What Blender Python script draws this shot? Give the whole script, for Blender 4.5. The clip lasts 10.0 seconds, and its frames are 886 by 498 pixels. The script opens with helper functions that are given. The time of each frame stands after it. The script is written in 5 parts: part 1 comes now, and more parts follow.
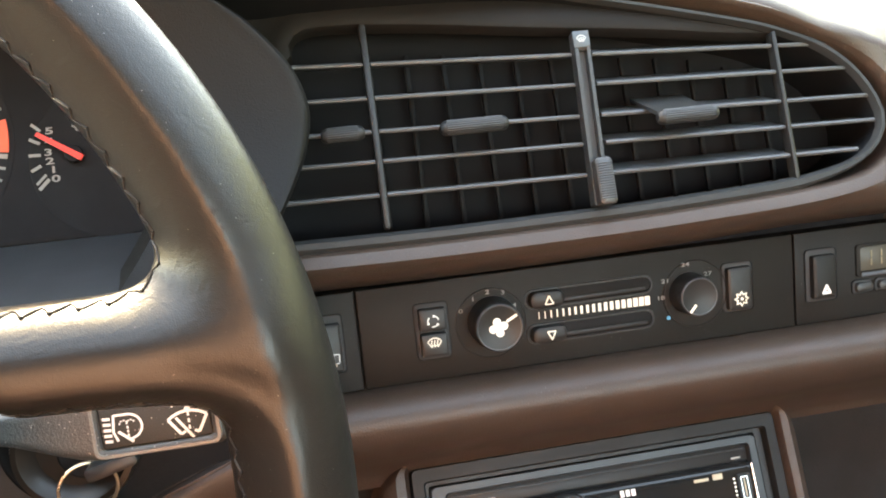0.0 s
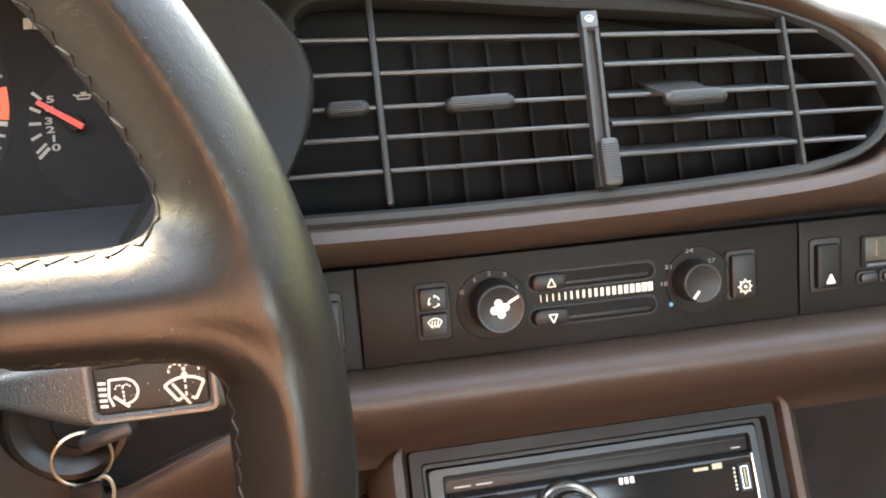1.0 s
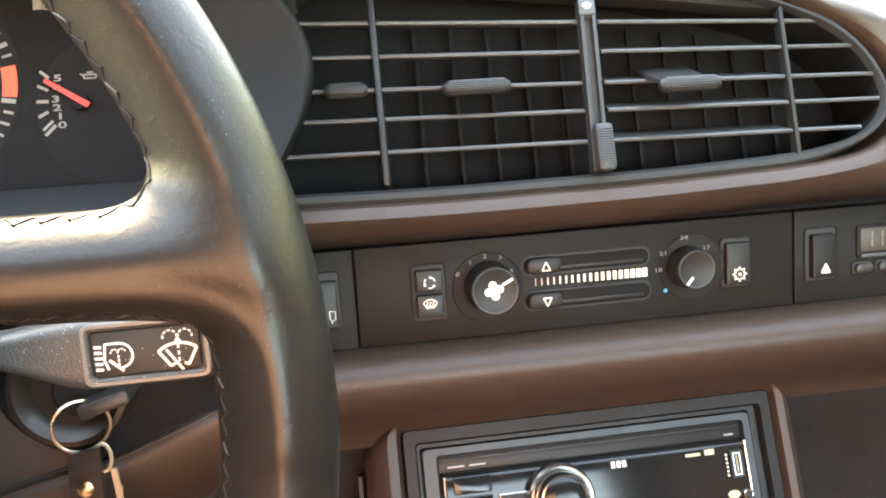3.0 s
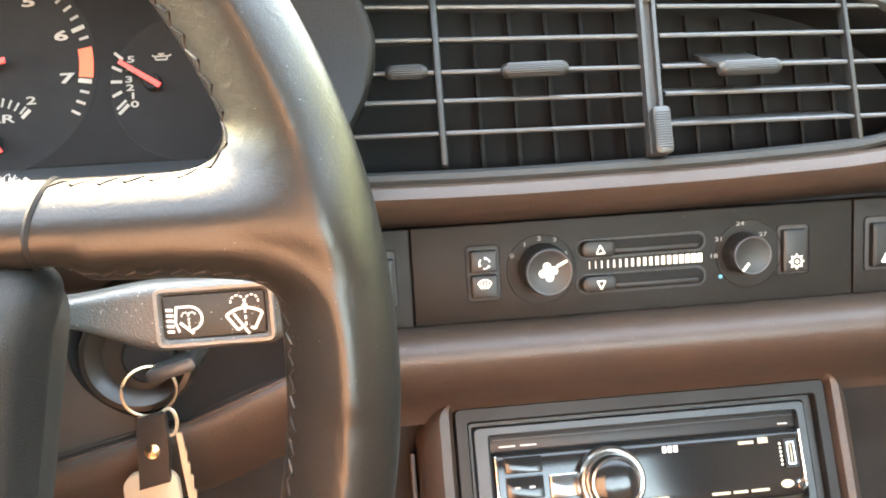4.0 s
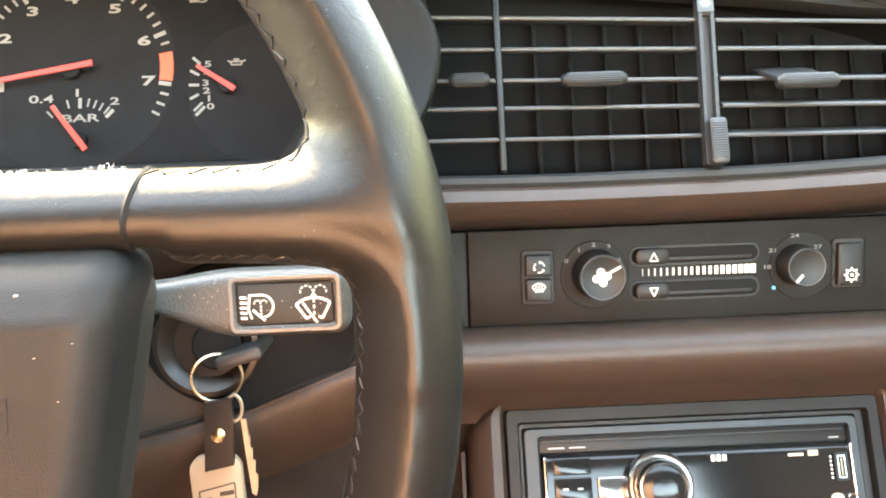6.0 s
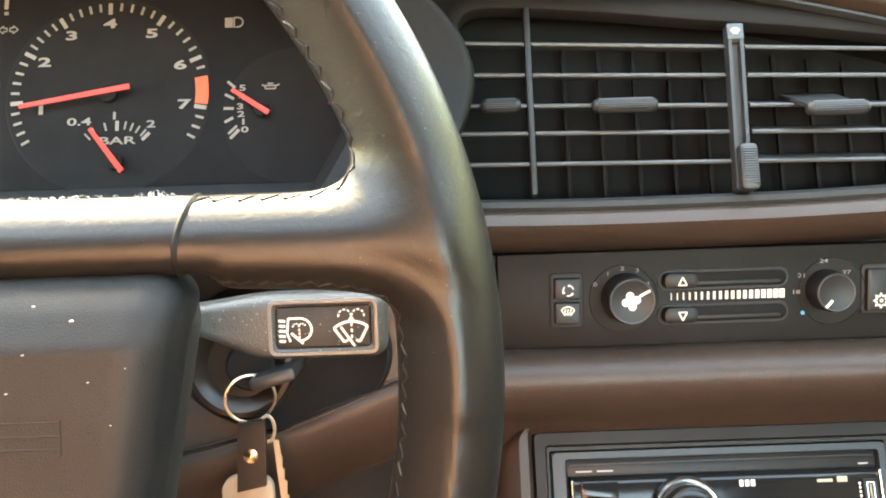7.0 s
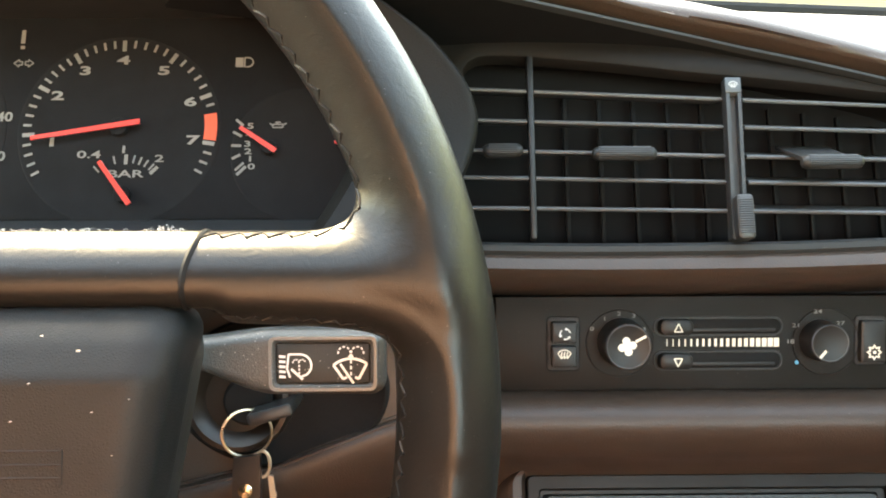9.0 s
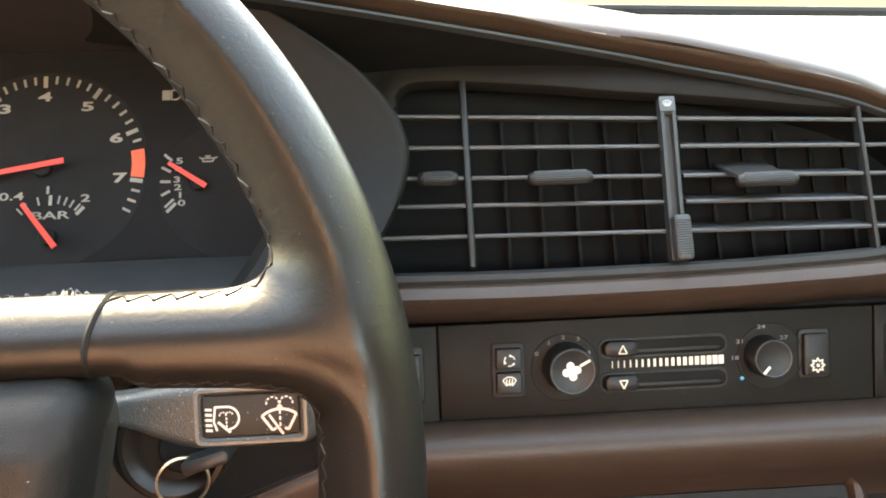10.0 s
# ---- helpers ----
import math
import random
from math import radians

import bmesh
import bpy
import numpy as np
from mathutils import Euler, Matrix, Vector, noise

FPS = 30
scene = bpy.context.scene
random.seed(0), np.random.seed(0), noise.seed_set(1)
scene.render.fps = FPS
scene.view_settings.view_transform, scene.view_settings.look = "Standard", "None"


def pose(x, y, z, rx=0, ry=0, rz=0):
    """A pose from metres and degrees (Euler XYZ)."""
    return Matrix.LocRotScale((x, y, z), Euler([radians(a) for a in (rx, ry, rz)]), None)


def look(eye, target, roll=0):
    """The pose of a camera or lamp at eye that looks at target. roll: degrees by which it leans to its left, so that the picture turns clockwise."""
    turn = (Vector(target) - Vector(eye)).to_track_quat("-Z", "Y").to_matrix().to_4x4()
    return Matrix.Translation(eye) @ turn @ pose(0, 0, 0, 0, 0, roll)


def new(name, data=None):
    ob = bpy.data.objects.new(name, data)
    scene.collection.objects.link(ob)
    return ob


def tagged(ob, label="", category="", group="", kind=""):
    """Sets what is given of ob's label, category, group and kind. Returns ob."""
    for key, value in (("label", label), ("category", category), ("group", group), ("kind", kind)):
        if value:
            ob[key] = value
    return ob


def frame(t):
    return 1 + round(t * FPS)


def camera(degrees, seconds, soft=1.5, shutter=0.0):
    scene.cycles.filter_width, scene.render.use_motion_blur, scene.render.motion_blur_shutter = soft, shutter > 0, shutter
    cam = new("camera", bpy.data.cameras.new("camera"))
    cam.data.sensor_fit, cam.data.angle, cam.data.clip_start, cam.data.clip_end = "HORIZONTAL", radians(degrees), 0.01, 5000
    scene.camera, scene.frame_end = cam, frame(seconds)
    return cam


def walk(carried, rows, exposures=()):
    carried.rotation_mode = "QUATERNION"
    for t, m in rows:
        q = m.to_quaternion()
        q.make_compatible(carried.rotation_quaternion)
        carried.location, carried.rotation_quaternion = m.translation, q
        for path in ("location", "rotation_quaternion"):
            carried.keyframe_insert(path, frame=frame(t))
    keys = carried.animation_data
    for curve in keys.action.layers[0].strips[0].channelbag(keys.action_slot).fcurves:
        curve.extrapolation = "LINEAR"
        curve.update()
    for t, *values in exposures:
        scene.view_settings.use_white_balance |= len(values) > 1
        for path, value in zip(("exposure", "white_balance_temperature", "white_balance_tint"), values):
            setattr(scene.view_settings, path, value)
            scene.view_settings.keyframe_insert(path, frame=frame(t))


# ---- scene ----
# All lengths are laid out in the frame of the dashboard face (x to the right,
# y away from the driver, z up along the face), which leans back by LEAN degrees.
LEAN = 14.0
D = pose(0, 0, 0, -LEAN, 0, 0)
cam = camera(57.0, 10.0, soft=1.9)
PATH = [
    (0, (-0.1081, -0.4063, 0.1024), (-0.0342, 0.0827, 0.0290), -5.85),
    (0.5, (-0.1043, -0.4058, 0.0935), (-0.0253, 0.0824, 0.0198), -4.85),
    (1, (-0.1105, -0.4037, 0.0911), (-0.0357, 0.0854, 0.0186), -4.64),
    (1.5, (-0.0981, -0.4050, 0.0929), (-0.0115, 0.0823, 0.0221), -5.36),
    (2, (-0.1034, -0.4074, 0.0913), (-0.0149, 0.0804, 0.0265), -4.73),
    (2.5, (-0.1068, -0.4106, 0.0858), (-0.0297, 0.0786, 0.0168), -4.25),
    (2.7, (-0.1043, -0.4104, 0.0841), (-0.0315, 0.0791, 0.0128), -3.95),
    (3.8, (-0.1026, -0.4210, 0.0740), (-0.0580, 0.0723, 0.0052), -3.89),
    (4, (-0.1092, -0.4202, 0.0725), (-0.0713, 0.0736, 0.0040), -3.38),
    (4.5, (-0.1138, -0.4305, 0.0703), (-0.0947, 0.0637, -0.0033), -2.43),
    (5, (-0.1162, -0.4322, 0.0707), (-0.0985, 0.0627, 0.0017), -2.24),
    (5.5, (-0.1175, -0.4319, 0.0684), (-0.1031, 0.0638, 0.0042), -2.17),
    (5.7, (-0.1164, -0.4336, 0.0675), (-0.1047, 0.0626, 0.0069), -2.23),
    (6.8, (-0.1221, -0.4338, 0.0713), (-0.1130, 0.0633, 0.0184), -1.92),
    (7, (-0.1265, -0.4364, 0.0721), (-0.1219, 0.0613, 0.0241), -1.83),
    (7.5, (-0.1241, -0.4427, 0.0716), (-0.1203, 0.0554, 0.0283), -1.71),
    (8, (-0.1264, -0.4428, 0.0708), (-0.1250, 0.0553, 0.0274), -1.56),
    (8.5, (-0.1297, -0.4444, 0.0723), (-0.1278, 0.0546, 0.0401), -0.49),
    (9, (-0.1279, -0.4422, 0.0733), (-0.1213, 0.0572, 0.0492), -0.22),
    (9.5, (-0.1244, -0.4367, 0.0784), (-0.1115, 0.0623, 0.0480), -0.52),
    (10, (-0.1103, -0.4344, 0.0896), (-0.0859, 0.0643, 0.0635), -2.35),
]
EXPOSURES = [(0.0, 5.18, 10600, 6), (1.2, 5.32, 10600, 9), (2.5, 5.36, 10600, 7), (4.5, 6.26, 10600, 5), (5.5, 6.18, 10600, 4), (7.5, 5.43, 10600, 1),
             (8.5, 5.40, 10600, 0), (9.0, 4.99, 10600, 1), (10.0, 5.04, 10600, 4)]
walk(cam, [(t, D @ look(eye, target, roll)) for t, eye, target, roll in PATH], EXPOSURES)

# ---- light ----
world = bpy.data.worlds.new("sky")
scene.world = world
world.use_nodes = True
wn = world.node_tree
sky = wn.nodes.new("ShaderNodeTexSky")
sky.sky_type = "NISHITA"
sky.sun_disc = False
sky.dust_density, sky.air_density = 1.5, 1.0
sky.sun_elevation, sky.sun_rotation = radians(33.6), radians(-23.6)
wn.links.new(sky.outputs[0], wn.nodes["Background"].inputs[0])
wn.nodes["Background"].inputs[1].default_value = 0.14
sun = new("sun", bpy.data.lights.new("sun", "SUN"))
sun.data.energy, sun.data.angle, sun.data.color = 1.2, radians(1.5), (1.0, 0.95, 0.88)
sun.matrix_world = look((-0.35, 0.80, 0.58), (0, 0, 0))


# ---- materials ----
def material(name, base, rough=0.5, metal=0.0, grain=0.0, scale=900.0, spots=0.0, spot_scale=40.0, second=None, coat=0.0, spec=0.5, kind="noise", dust=0.0, crease=0.0):
    """A principled material with colour drift at two scales, fine relief and, with dust, pale specks."""
    m = bpy.data.materials.new(name)
    m.use_nodes = True
    n, l = m.node_tree.nodes, m.node_tree.links
    b = n["Principled BSDF"]
    b.inputs["Roughness"].default_value = rough
    b.inputs["Metallic"].default_value = metal
    b.inputs["Coat Weight"].default_value = coat
    b.inputs["Specular IOR Level"].default_value = spec
    co = n.new("ShaderNodeTexCoord")
    big = n.new("ShaderNodeTexNoise")
    big.inputs["Scale"].default_value, big.inputs["Detail"].default_value = spot_scale, 5
    l.new(co.outputs["Object"], big.inputs["Vector"])
    mix = n.new("ShaderNodeMix")
    mix.data_type = "RGBA"
    mix.inputs["A"].default_value = (*base, 1)
    other = second or tuple(v * (1 - spots) for v in base)
    mix.inputs["B"].default_value = (*other, 1)
    l.new(big.outputs["Fac"], mix.inputs["Factor"])
    colour = mix.outputs["Result"]
    if dust:
        vor = n.new("ShaderNodeTexVoronoi")
        vor.inputs["Scale"].default_value = 480
        l.new(co.outputs["Object"], vor.inputs["Vector"])
        ramp = n.new("ShaderNodeMapRange")
        ramp.inputs["From Min"].default_value, ramp.inputs["From Max"].default_value = 0.05 + 0.10 * dust, 0.0
        l.new(vor.outputs["Distance"], ramp.inputs["Value"])
        few = n.new("ShaderNodeTexNoise")
        few.inputs["Scale"].default_value = 90
        l.new(co.outputs["Object"], few.inputs["Vector"])
        cut = n.new("ShaderNodeMapRange")
        cut.inputs["From Min"].default_value, cut.inputs["From Max"].default_value = 0.50 - 0.18 * dust, 0.60 - 0.18 * dust
        l.new(few.outputs["Fac"], cut.inputs["Value"])
        both = n.new("ShaderNodeMath")
        both.operation = "MULTIPLY"
        l.new(ramp.outputs[0], both.inputs[0])
        l.new(cut.outputs[0], both.inputs[1])
        mix2 = n.new("ShaderNodeMix")
        mix2.data_type = "RGBA"
        mix2.inputs["B"].default_value = (0.55, 0.52, 0.48, 1)
        l.new(both.outputs[0], mix2.inputs["Factor"])
        l.new(colour, mix2.inputs["A"])
        colour = mix2.outputs["Result"]
    l.new(colour, b.inputs["Base Color"])
    if spots:
        rr = n.new("ShaderNodeMapRange")
        rr.inputs["To Min"].default_value, rr.inputs["To Max"].default_value = rough * (1 - 0.5 * spots), min(1, rough * (1 + 0.5 * spots))
        l.new(big.outputs["Fac"], rr.inputs["Value"])
        l.new(rr.outputs[0], b.inputs["Roughness"])
    if grain:
        if kind == "leather":
            tex = n.new("ShaderNodeTexVoronoi")
            tex.feature = "DISTANCE_TO_EDGE"
            out = "Distance"
        else:
            tex = n.new("ShaderNodeTexNoise")
            tex.inputs["Detail"].default_value = 3
            out = "Fac"
        tex.inputs["Scale"].default_value = scale
        l.new(co.outputs["Object"], tex.inputs["Vector"])
        bump = n.new("ShaderNodeBump")
        bump.inputs["Strength"].default_value = grain
        bump.inputs["Distance"].default_value = 0.0004
        l.new(tex.outputs[out], bump.inputs["Height"])
        if crease:
            folds = n.new("ShaderNodeTexNoise")
            folds.inputs["Scale"].default_value, folds.inputs["Detail"].default_value, folds.inputs["Distortion"].default_value = 190, 4, 1.2
            l.new(co.outputs["Object"], folds.inputs["Vector"])
            wide = n.new("ShaderNodeBump")
            wide.inputs["Strength"].default_value, wide.inputs["Distance"].default_value = crease, 0.0010
            l.new(folds.outputs["Fac"], wide.inputs["Height"])
            l.new(wide.outputs[0], bump.inputs["Normal"])
        l.new(bump.outputs[0], b.inputs["Normal"])
    return m


LEATHER = material("black_leather", (0.0142, 0.0133, 0.0122), 0.33, grain=0.18, scale=1500, spots=0.4, dust=0.12, kind="leather", spec=0.31, crease=0.16)
PAD = material("black_vinyl", (0.0210, 0.0222, 0.0230), 0.45, grain=0.45, scale=1000, spots=0.3, kind="leather", spec=0.15)
BROWN = material("brown_leatherette", (0.048, 0.0305, 0.0230), 0.42, grain=0.5, scale=650, spots=0.25, kind="leather", dust=0.25, spec=0.36)
BROWN_DARK = material("dark_trim", (0.0085, 0.0077, 0.0070), 0.55, spots=0.3, spec=0.3)
PANEL = material("panel_plastic", (0.0076, 0.0060, 0.0048), 0.55, grain=0.35, scale=1800, spots=0.2, dust=0.1, spec=0.22)
# duct and vane colours hold the shade inside the vent
VOID = material("duct_shade", (0.0088, 0.0092, 0.0104), 0.9, spots=0.3, spec=0.1)
VANE = material("shaded_vane_plastic", (0.0060, 0.0062, 0.0070), 0.7, spots=0.3, spec=0.2)
BLANK = material("brown_black_plastic", (0.0088, 0.0070, 0.0061), 0.74, grain=0.3, scale=1500, spots=0.25, spec=0.2)
LIPPED = material("lip_plastic", (0.022, 0.022, 0.022), 0.55, grain=0.3, scale=1500, spots=0.25, spec=0.3)
BLACK = material("black_plastic", (0.026, 0.0255, 0.025), 0.40, grain=0.3, scale=1500, spots=0.25)
KNOB = material("black_knob_plastic", (0.0155, 0.0152, 0.0150), 0.44, grain=0.3, scale=1500, spots=0.25, spec=0.32)
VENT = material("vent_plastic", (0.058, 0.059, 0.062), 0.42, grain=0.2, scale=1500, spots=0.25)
DARK = material("dark_void", (0.026, 0.026, 0.027), 0.7, spots=0.3)
# hood plastic twice: flank darkened for shade, ledge bluer for the sky's reflection
BINNACLE = material("shaded_binnacle_plastic", (0.0042, 0.0039, 0.0040), 0.58, grain=0.4, scale=1400, spots=0.25, spec=0.20)
LEDGE = material("skylit_ledge_plastic", (0.024, 0.0250, 0.0275), 0.55, grain=0.4, scale=1400, spots=0.25, spec=0.4)
GAUGE = material("gauge_face", (0.0080, 0.0080, 0.0090), 0.8, grain=0.1, spots=0.25, spot_scale=60, spec=0.2)
WHITE = material("white_print", (0.75, 0.74, 0.70), 0.5, spots=0.1, spot_scale=300)
NUMERAL = material("gauge_print", (0.22, 0.208, 0.185), 0.5, spots=0.1, spot_scale=300)
FAINT = material("faint_gauge_print", (0.21, 0.20, 0.18), 0.5, spots=0.1, spot_scale=300)
# near black that puts the shade of recesses, gaps and grooves into colour
PIT = material("recess_shade", (0.007, 0.007, 0.0072), 0.7, spots=0.3, spec=0.2)
PALE = material("worn_nickel", (0.50, 0.43, 0.33), 0.4, metal=0.5, spots=0.25, spot_scale=200)
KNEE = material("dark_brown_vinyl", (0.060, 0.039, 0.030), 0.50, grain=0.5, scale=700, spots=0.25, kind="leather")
COLUMN = material("column_plastic", (0.062, 0.045, 0.036), 0.5, grain=0.4, scale=1000, spots=0.25)
GREY = material("grey_print", (0.36, 0.35, 0.33), 0.5, spots=0.1, spot_scale=300)
DIAL = material("dial_print", (0.20, 0.195, 0.18), 0.5, spots=0.1, spot_scale=300)
CREAM = material("cream_print", (0.80, 0.74, 0.60), 0.45, spots=0.08, spot_scale=300)
RED = material("red_needle", (0.75, 0.045, 0.03), 0.4, spots=0.1, spot_scale=300)
DIM = material("gold_print", (0.42, 0.36, 0.25), 0.5, spots=0.1, spot_scale=300)
ORANGE = material("red_zone", (0.72, 0.09, 0.035), 0.5, spots=0.1, spot_scale=300)
BLUE = material("blue_print", (0.05, 0.30, 0.48), 0.5, spots=0.1)
STALK = material("stalk_plastic", (0.0580, 0.0595, 0.0585), 0.38, grain=0.7, scale=1500, spots=0.3, dust=1.0, spec=0.55)
# paler stalk plastic with dust; the lip's highlight is put into its colour
LIP_LIGHT = material("stalk_edge_highlight", (0.16, 0.164, 0.16), 0.34, grain=0.5, scale=1500, spots=0.5, dust=0.6, spec=0.55)
PLATE = material("plate_plastic", (0.024, 0.0240, 0.0225), 0.50, grain=0.7, scale=1500, spots=0.3, dust=0.8, spec=0.30)
STRAP = material("glossy_black_strap", (0.0125, 0.0122, 0.0125), 0.30, grain=0.25, scale=900, spots=0.3, spec=0.6)
STEEL = material("steel", (0.62, 0.53, 0.40), 0.28, metal=0.9, spots=0.25, spot_scale=200)
BRASS = material("brass", (0.72, 0.64, 0.46), 0.25, metal=1.0, spots=0.3, spot_scale=200)
TAN = material("tan_fob", (0.44, 0.345, 0.25), 0.5, grain=0.2, spots=0.12)
TRIM = material("radio_trim", (0.0105, 0.0132, 0.0158), 0.42, grain=0.1, spots=0.2)
GLOSS = material("gloss_black", (0.011, 0.011, 0.011), 0.15, spots=0.2, spec=0.4)
CHROME = material("chrome", (0.75, 0.75, 0.76), 0.09, metal=1.0, spots=0.3, spot_scale=90)
THREAD = material("thread", (0.018, 0.017, 0.017), 0.75, grain=0.4, scale=3000, spots=0.3, spec=0.2)
PALE_THREAD = material("pale_thread", (0.030, 0.029, 0.0275), 0.5, grain=0.4, scale=3000, spots=0.3)
GUNMETAL = material("gunmetal", (0.36, 0.34, 0.32), 0.2, metal=1.0, spots=0.3, spot_scale=90)
LCD = material("clock_lcd", (0.046, 0.042, 0.030), 0.45, spots=0.2)
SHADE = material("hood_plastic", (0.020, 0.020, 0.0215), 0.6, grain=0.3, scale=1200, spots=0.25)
SEAT = material("tan_leather", (0.56, 0.305, 0.22), 0.5, grain=0.3, scale=500, spots=0.25, kind="leather")
# colour of the unseen left door, chosen to redden reflections on the rim
DOOR = material("reflecting_door_leather", (0.36, 0.18, 0.115), 0.5, grain=0.3, scale=500, spots=0.25, kind="leather")
HEADLINER = material("headliner_cloth", (0.07, 0.064, 0.058), 0.9, grain=0.3, spots=0.2)
CARPET = material("dark_carpet", (0.013, 0.0105, 0.0095), 0.95, grain=0.5, spots=0.4)


# ---- builders ----
WORLD = {}


def thing(name, base, label, category, group="", kind=""):
    """An Empty at the foot of a thing, base in the frame of the dashboard face."""
    ob = new(name)
    ob.empty_display_size = 0.01
    ob.matrix_basis = WORLD[ob.name] = D @ Matrix.Translation(base)
    return tagged(ob, label, category, group, kind)


def hang(ob, parent, m):
    ob.matrix_basis = WORLD[ob.name] = m
    if parent:
        ob.parent = parent
        ob.matrix_parent_inverse = WORLD[parent.name].inverted()
    return ob


def part(name, bm, mat, parent=None, label="", at=None, smooth=True, sharp=35):
    """Links a bmesh (or a finished mesh) as one object; at is its place in the frame of the dashboard face."""
    if isinstance(bm, bmesh.types.BMesh):
        me = bpy.data.meshes.new(name)
        bmesh.ops.recalc_face_normals(bm, faces=bm.faces)
        for e in bm.edges:
            e.smooth = not (len(e.link_faces) == 2 and e.calc_face_angle(0) > radians(sharp))
        for f in bm.faces:
            f.smooth = smooth
        bm.to_mesh(me)
        bm.free()
    else:
        me = bm
    if not me.materials:
        me.materials.append(mat)
    ob = new(name, me)
    hang(ob, parent, D @ (at or Matrix()))
    return tagged(ob, label) if label else ob


def loft(rings, cap=True, loop=False, bm=None, closed=True):
    """A skin over rings with the same number of points."""
    bm = bm or bmesh.new()
    vs = [[bm.verts.new(p) for p in ring] for ring in rings]
    pairs = list(zip(vs, vs[1:])) + ([(vs[-1], vs[0])] if loop else [])
    n = len(vs[0])
    for a, b in pairs:
        for i in range(n if closed else n - 1):
            bm.faces.new((a[i], a[(i + 1) % n], b[(i + 1) % n], b[i]))
    if cap and closed and not loop:
        bm.faces.new(vs[0][::-1])
        bm.faces.new(vs[-1])
    return bm


def rr(x0, x1, z0, z1, r, n=5, inset=0.0):
    """A rounded rectangle in x and z."""
    x0, x1, z0, z1, r = x0 + inset, x1 - inset, z0 + inset, z1 - inset, max(r - inset, 1e-4)
    pts = []
    for cx, cz, a0 in ((x1 - r, z1 - r, 0), (x0 + r, z1 - r, 90), (x0 + r, z0 + r, 180), (x1 - r, z0 + r, 270)):
        for i in range(n + 1):
            a = radians(a0 + 90 * i / n)
            pts.append((cx + r * math.cos(a), cz + r * math.sin(a)))
    return pts


def plate(x0, x1, z0, z1, y0, y1, r=0.001, bev=0.0006, bm=None, n=5):
    """A rounded plate from y0 (front) to y1 (back), its front edge eased."""
    rings = [[(x, y1, z) for x, z in rr(x0, x1, z0, z1, r, n)], [(x, y0 + bev, z) for x, z in rr(x0, x1, z0, z1, r, n)]]
    for k in (0.35, 1.0):
        a = math.pi / 2 * k
        rings.append([(x, y0 + bev * (1 - math.sin(a)), z) for x, z in rr(x0, x1, z0, z1, r, n, bev * (1 - math.cos(a)))])
    return loft(rings, bm=bm)


def slab(poly, y0, y1, bm=None, bev=0.0):
    """A prism over a polygon in x and z."""
    rings = [[(x, y1, z) for x, z in poly], [(x, y0, z) for x, z in poly]]
    return loft(rings, bm=bm)


def frame_plate(outer, inner, y0, y1, bev=0.001, bm=None):
    """A flat frame between two outlines with as many points, front edges eased."""
    def shrunk(a, b, k):
        return [(p[0] + (q[0] - p[0]) * k, p[1] + (q[1] - p[1]) * k) for p, q in zip(a, b)]
    k = 0.12
    rings = [[(x, y1, z) for x, z in outer], [(x, y0 + bev, z) for x, z in outer], [(x, y0, z) for x, z in shrunk(outer, inner, k)],
             [(x, y0, z) for x, z in shrunk(outer, inner, 1 - k)], [(x, y0 + bev, z) for x, z in inner], [(x, y1, z) for x, z in inner]]
    return loft(rings, loop=True, bm=bm)


def spun(profile, n=32, bm=None, axis="y"):
    """A body of revolution round y from (radius, y) pairs; a radius of 0 closes it."""
    rings = [[(max(r, 1e-5) * math.cos(2 * math.pi * i / n), y, max(r, 1e-5) * math.sin(2 * math.pi * i / n)) for i in range(n)] for r, y in profile]
    return loft(rings, bm=bm)


def rod(points, r, n=10, bm=None, loop=False, taper=None):
    """A round rod along points."""
    pts = [Vector(p) for p in points]
    rings = []
    m = len(pts)
    for i, p in enumerate(pts):
        a, b = (pts[(i - 1) % m], pts[(i + 1) % m]) if loop else (pts[max(i - 1, 0)], pts[min(i + 1, m - 1)])
        d = (b - a).normalized()
        u = d.orthogonal().normalized() if i == 0 else (last - d * last.dot(d)).normalized()
        last = u
        w = d.cross(u)
        rad = r * (taper[i] if taper else 1)
        rings.append([p + (u * math.cos(2 * math.pi * k / n) + w * math.sin(2 * math.pi * k / n)) * rad for k in range(n)])
    return loft(rings, bm=bm, loop=loop)


def arc(cx, cz, r, a0, a1, n):
    return [(cx + r * math.cos(radians(a0 + (a1 - a0) * i / n)), cz + r * math.sin(radians(a0 + (a1 - a0) * i / n))) for i in range(n + 1)]


def stroke(pts, w, y, depth=0.0002, bm=None):
    """A flat printed line of width w along points in x and z, standing proud of y by depth."""
    left, right = [], []
    for i, p in enumerate(pts):
        a, b = pts[max(i - 1, 0)], pts[min(i + 1, len(pts) - 1)]
        dx, dz = b[0] - a[0], b[1] - a[1]
        k = math.hypot(dx, dz) or 1
        nx, nz = -dz / k * w / 2, dx / k * w / 2
        left.append((p[0] + nx, p[1] + nz))
        right.append((p[0] - nx, p[1] - nz))
    return slab(left + right[::-1], y - depth, y + depth, bm=bm)


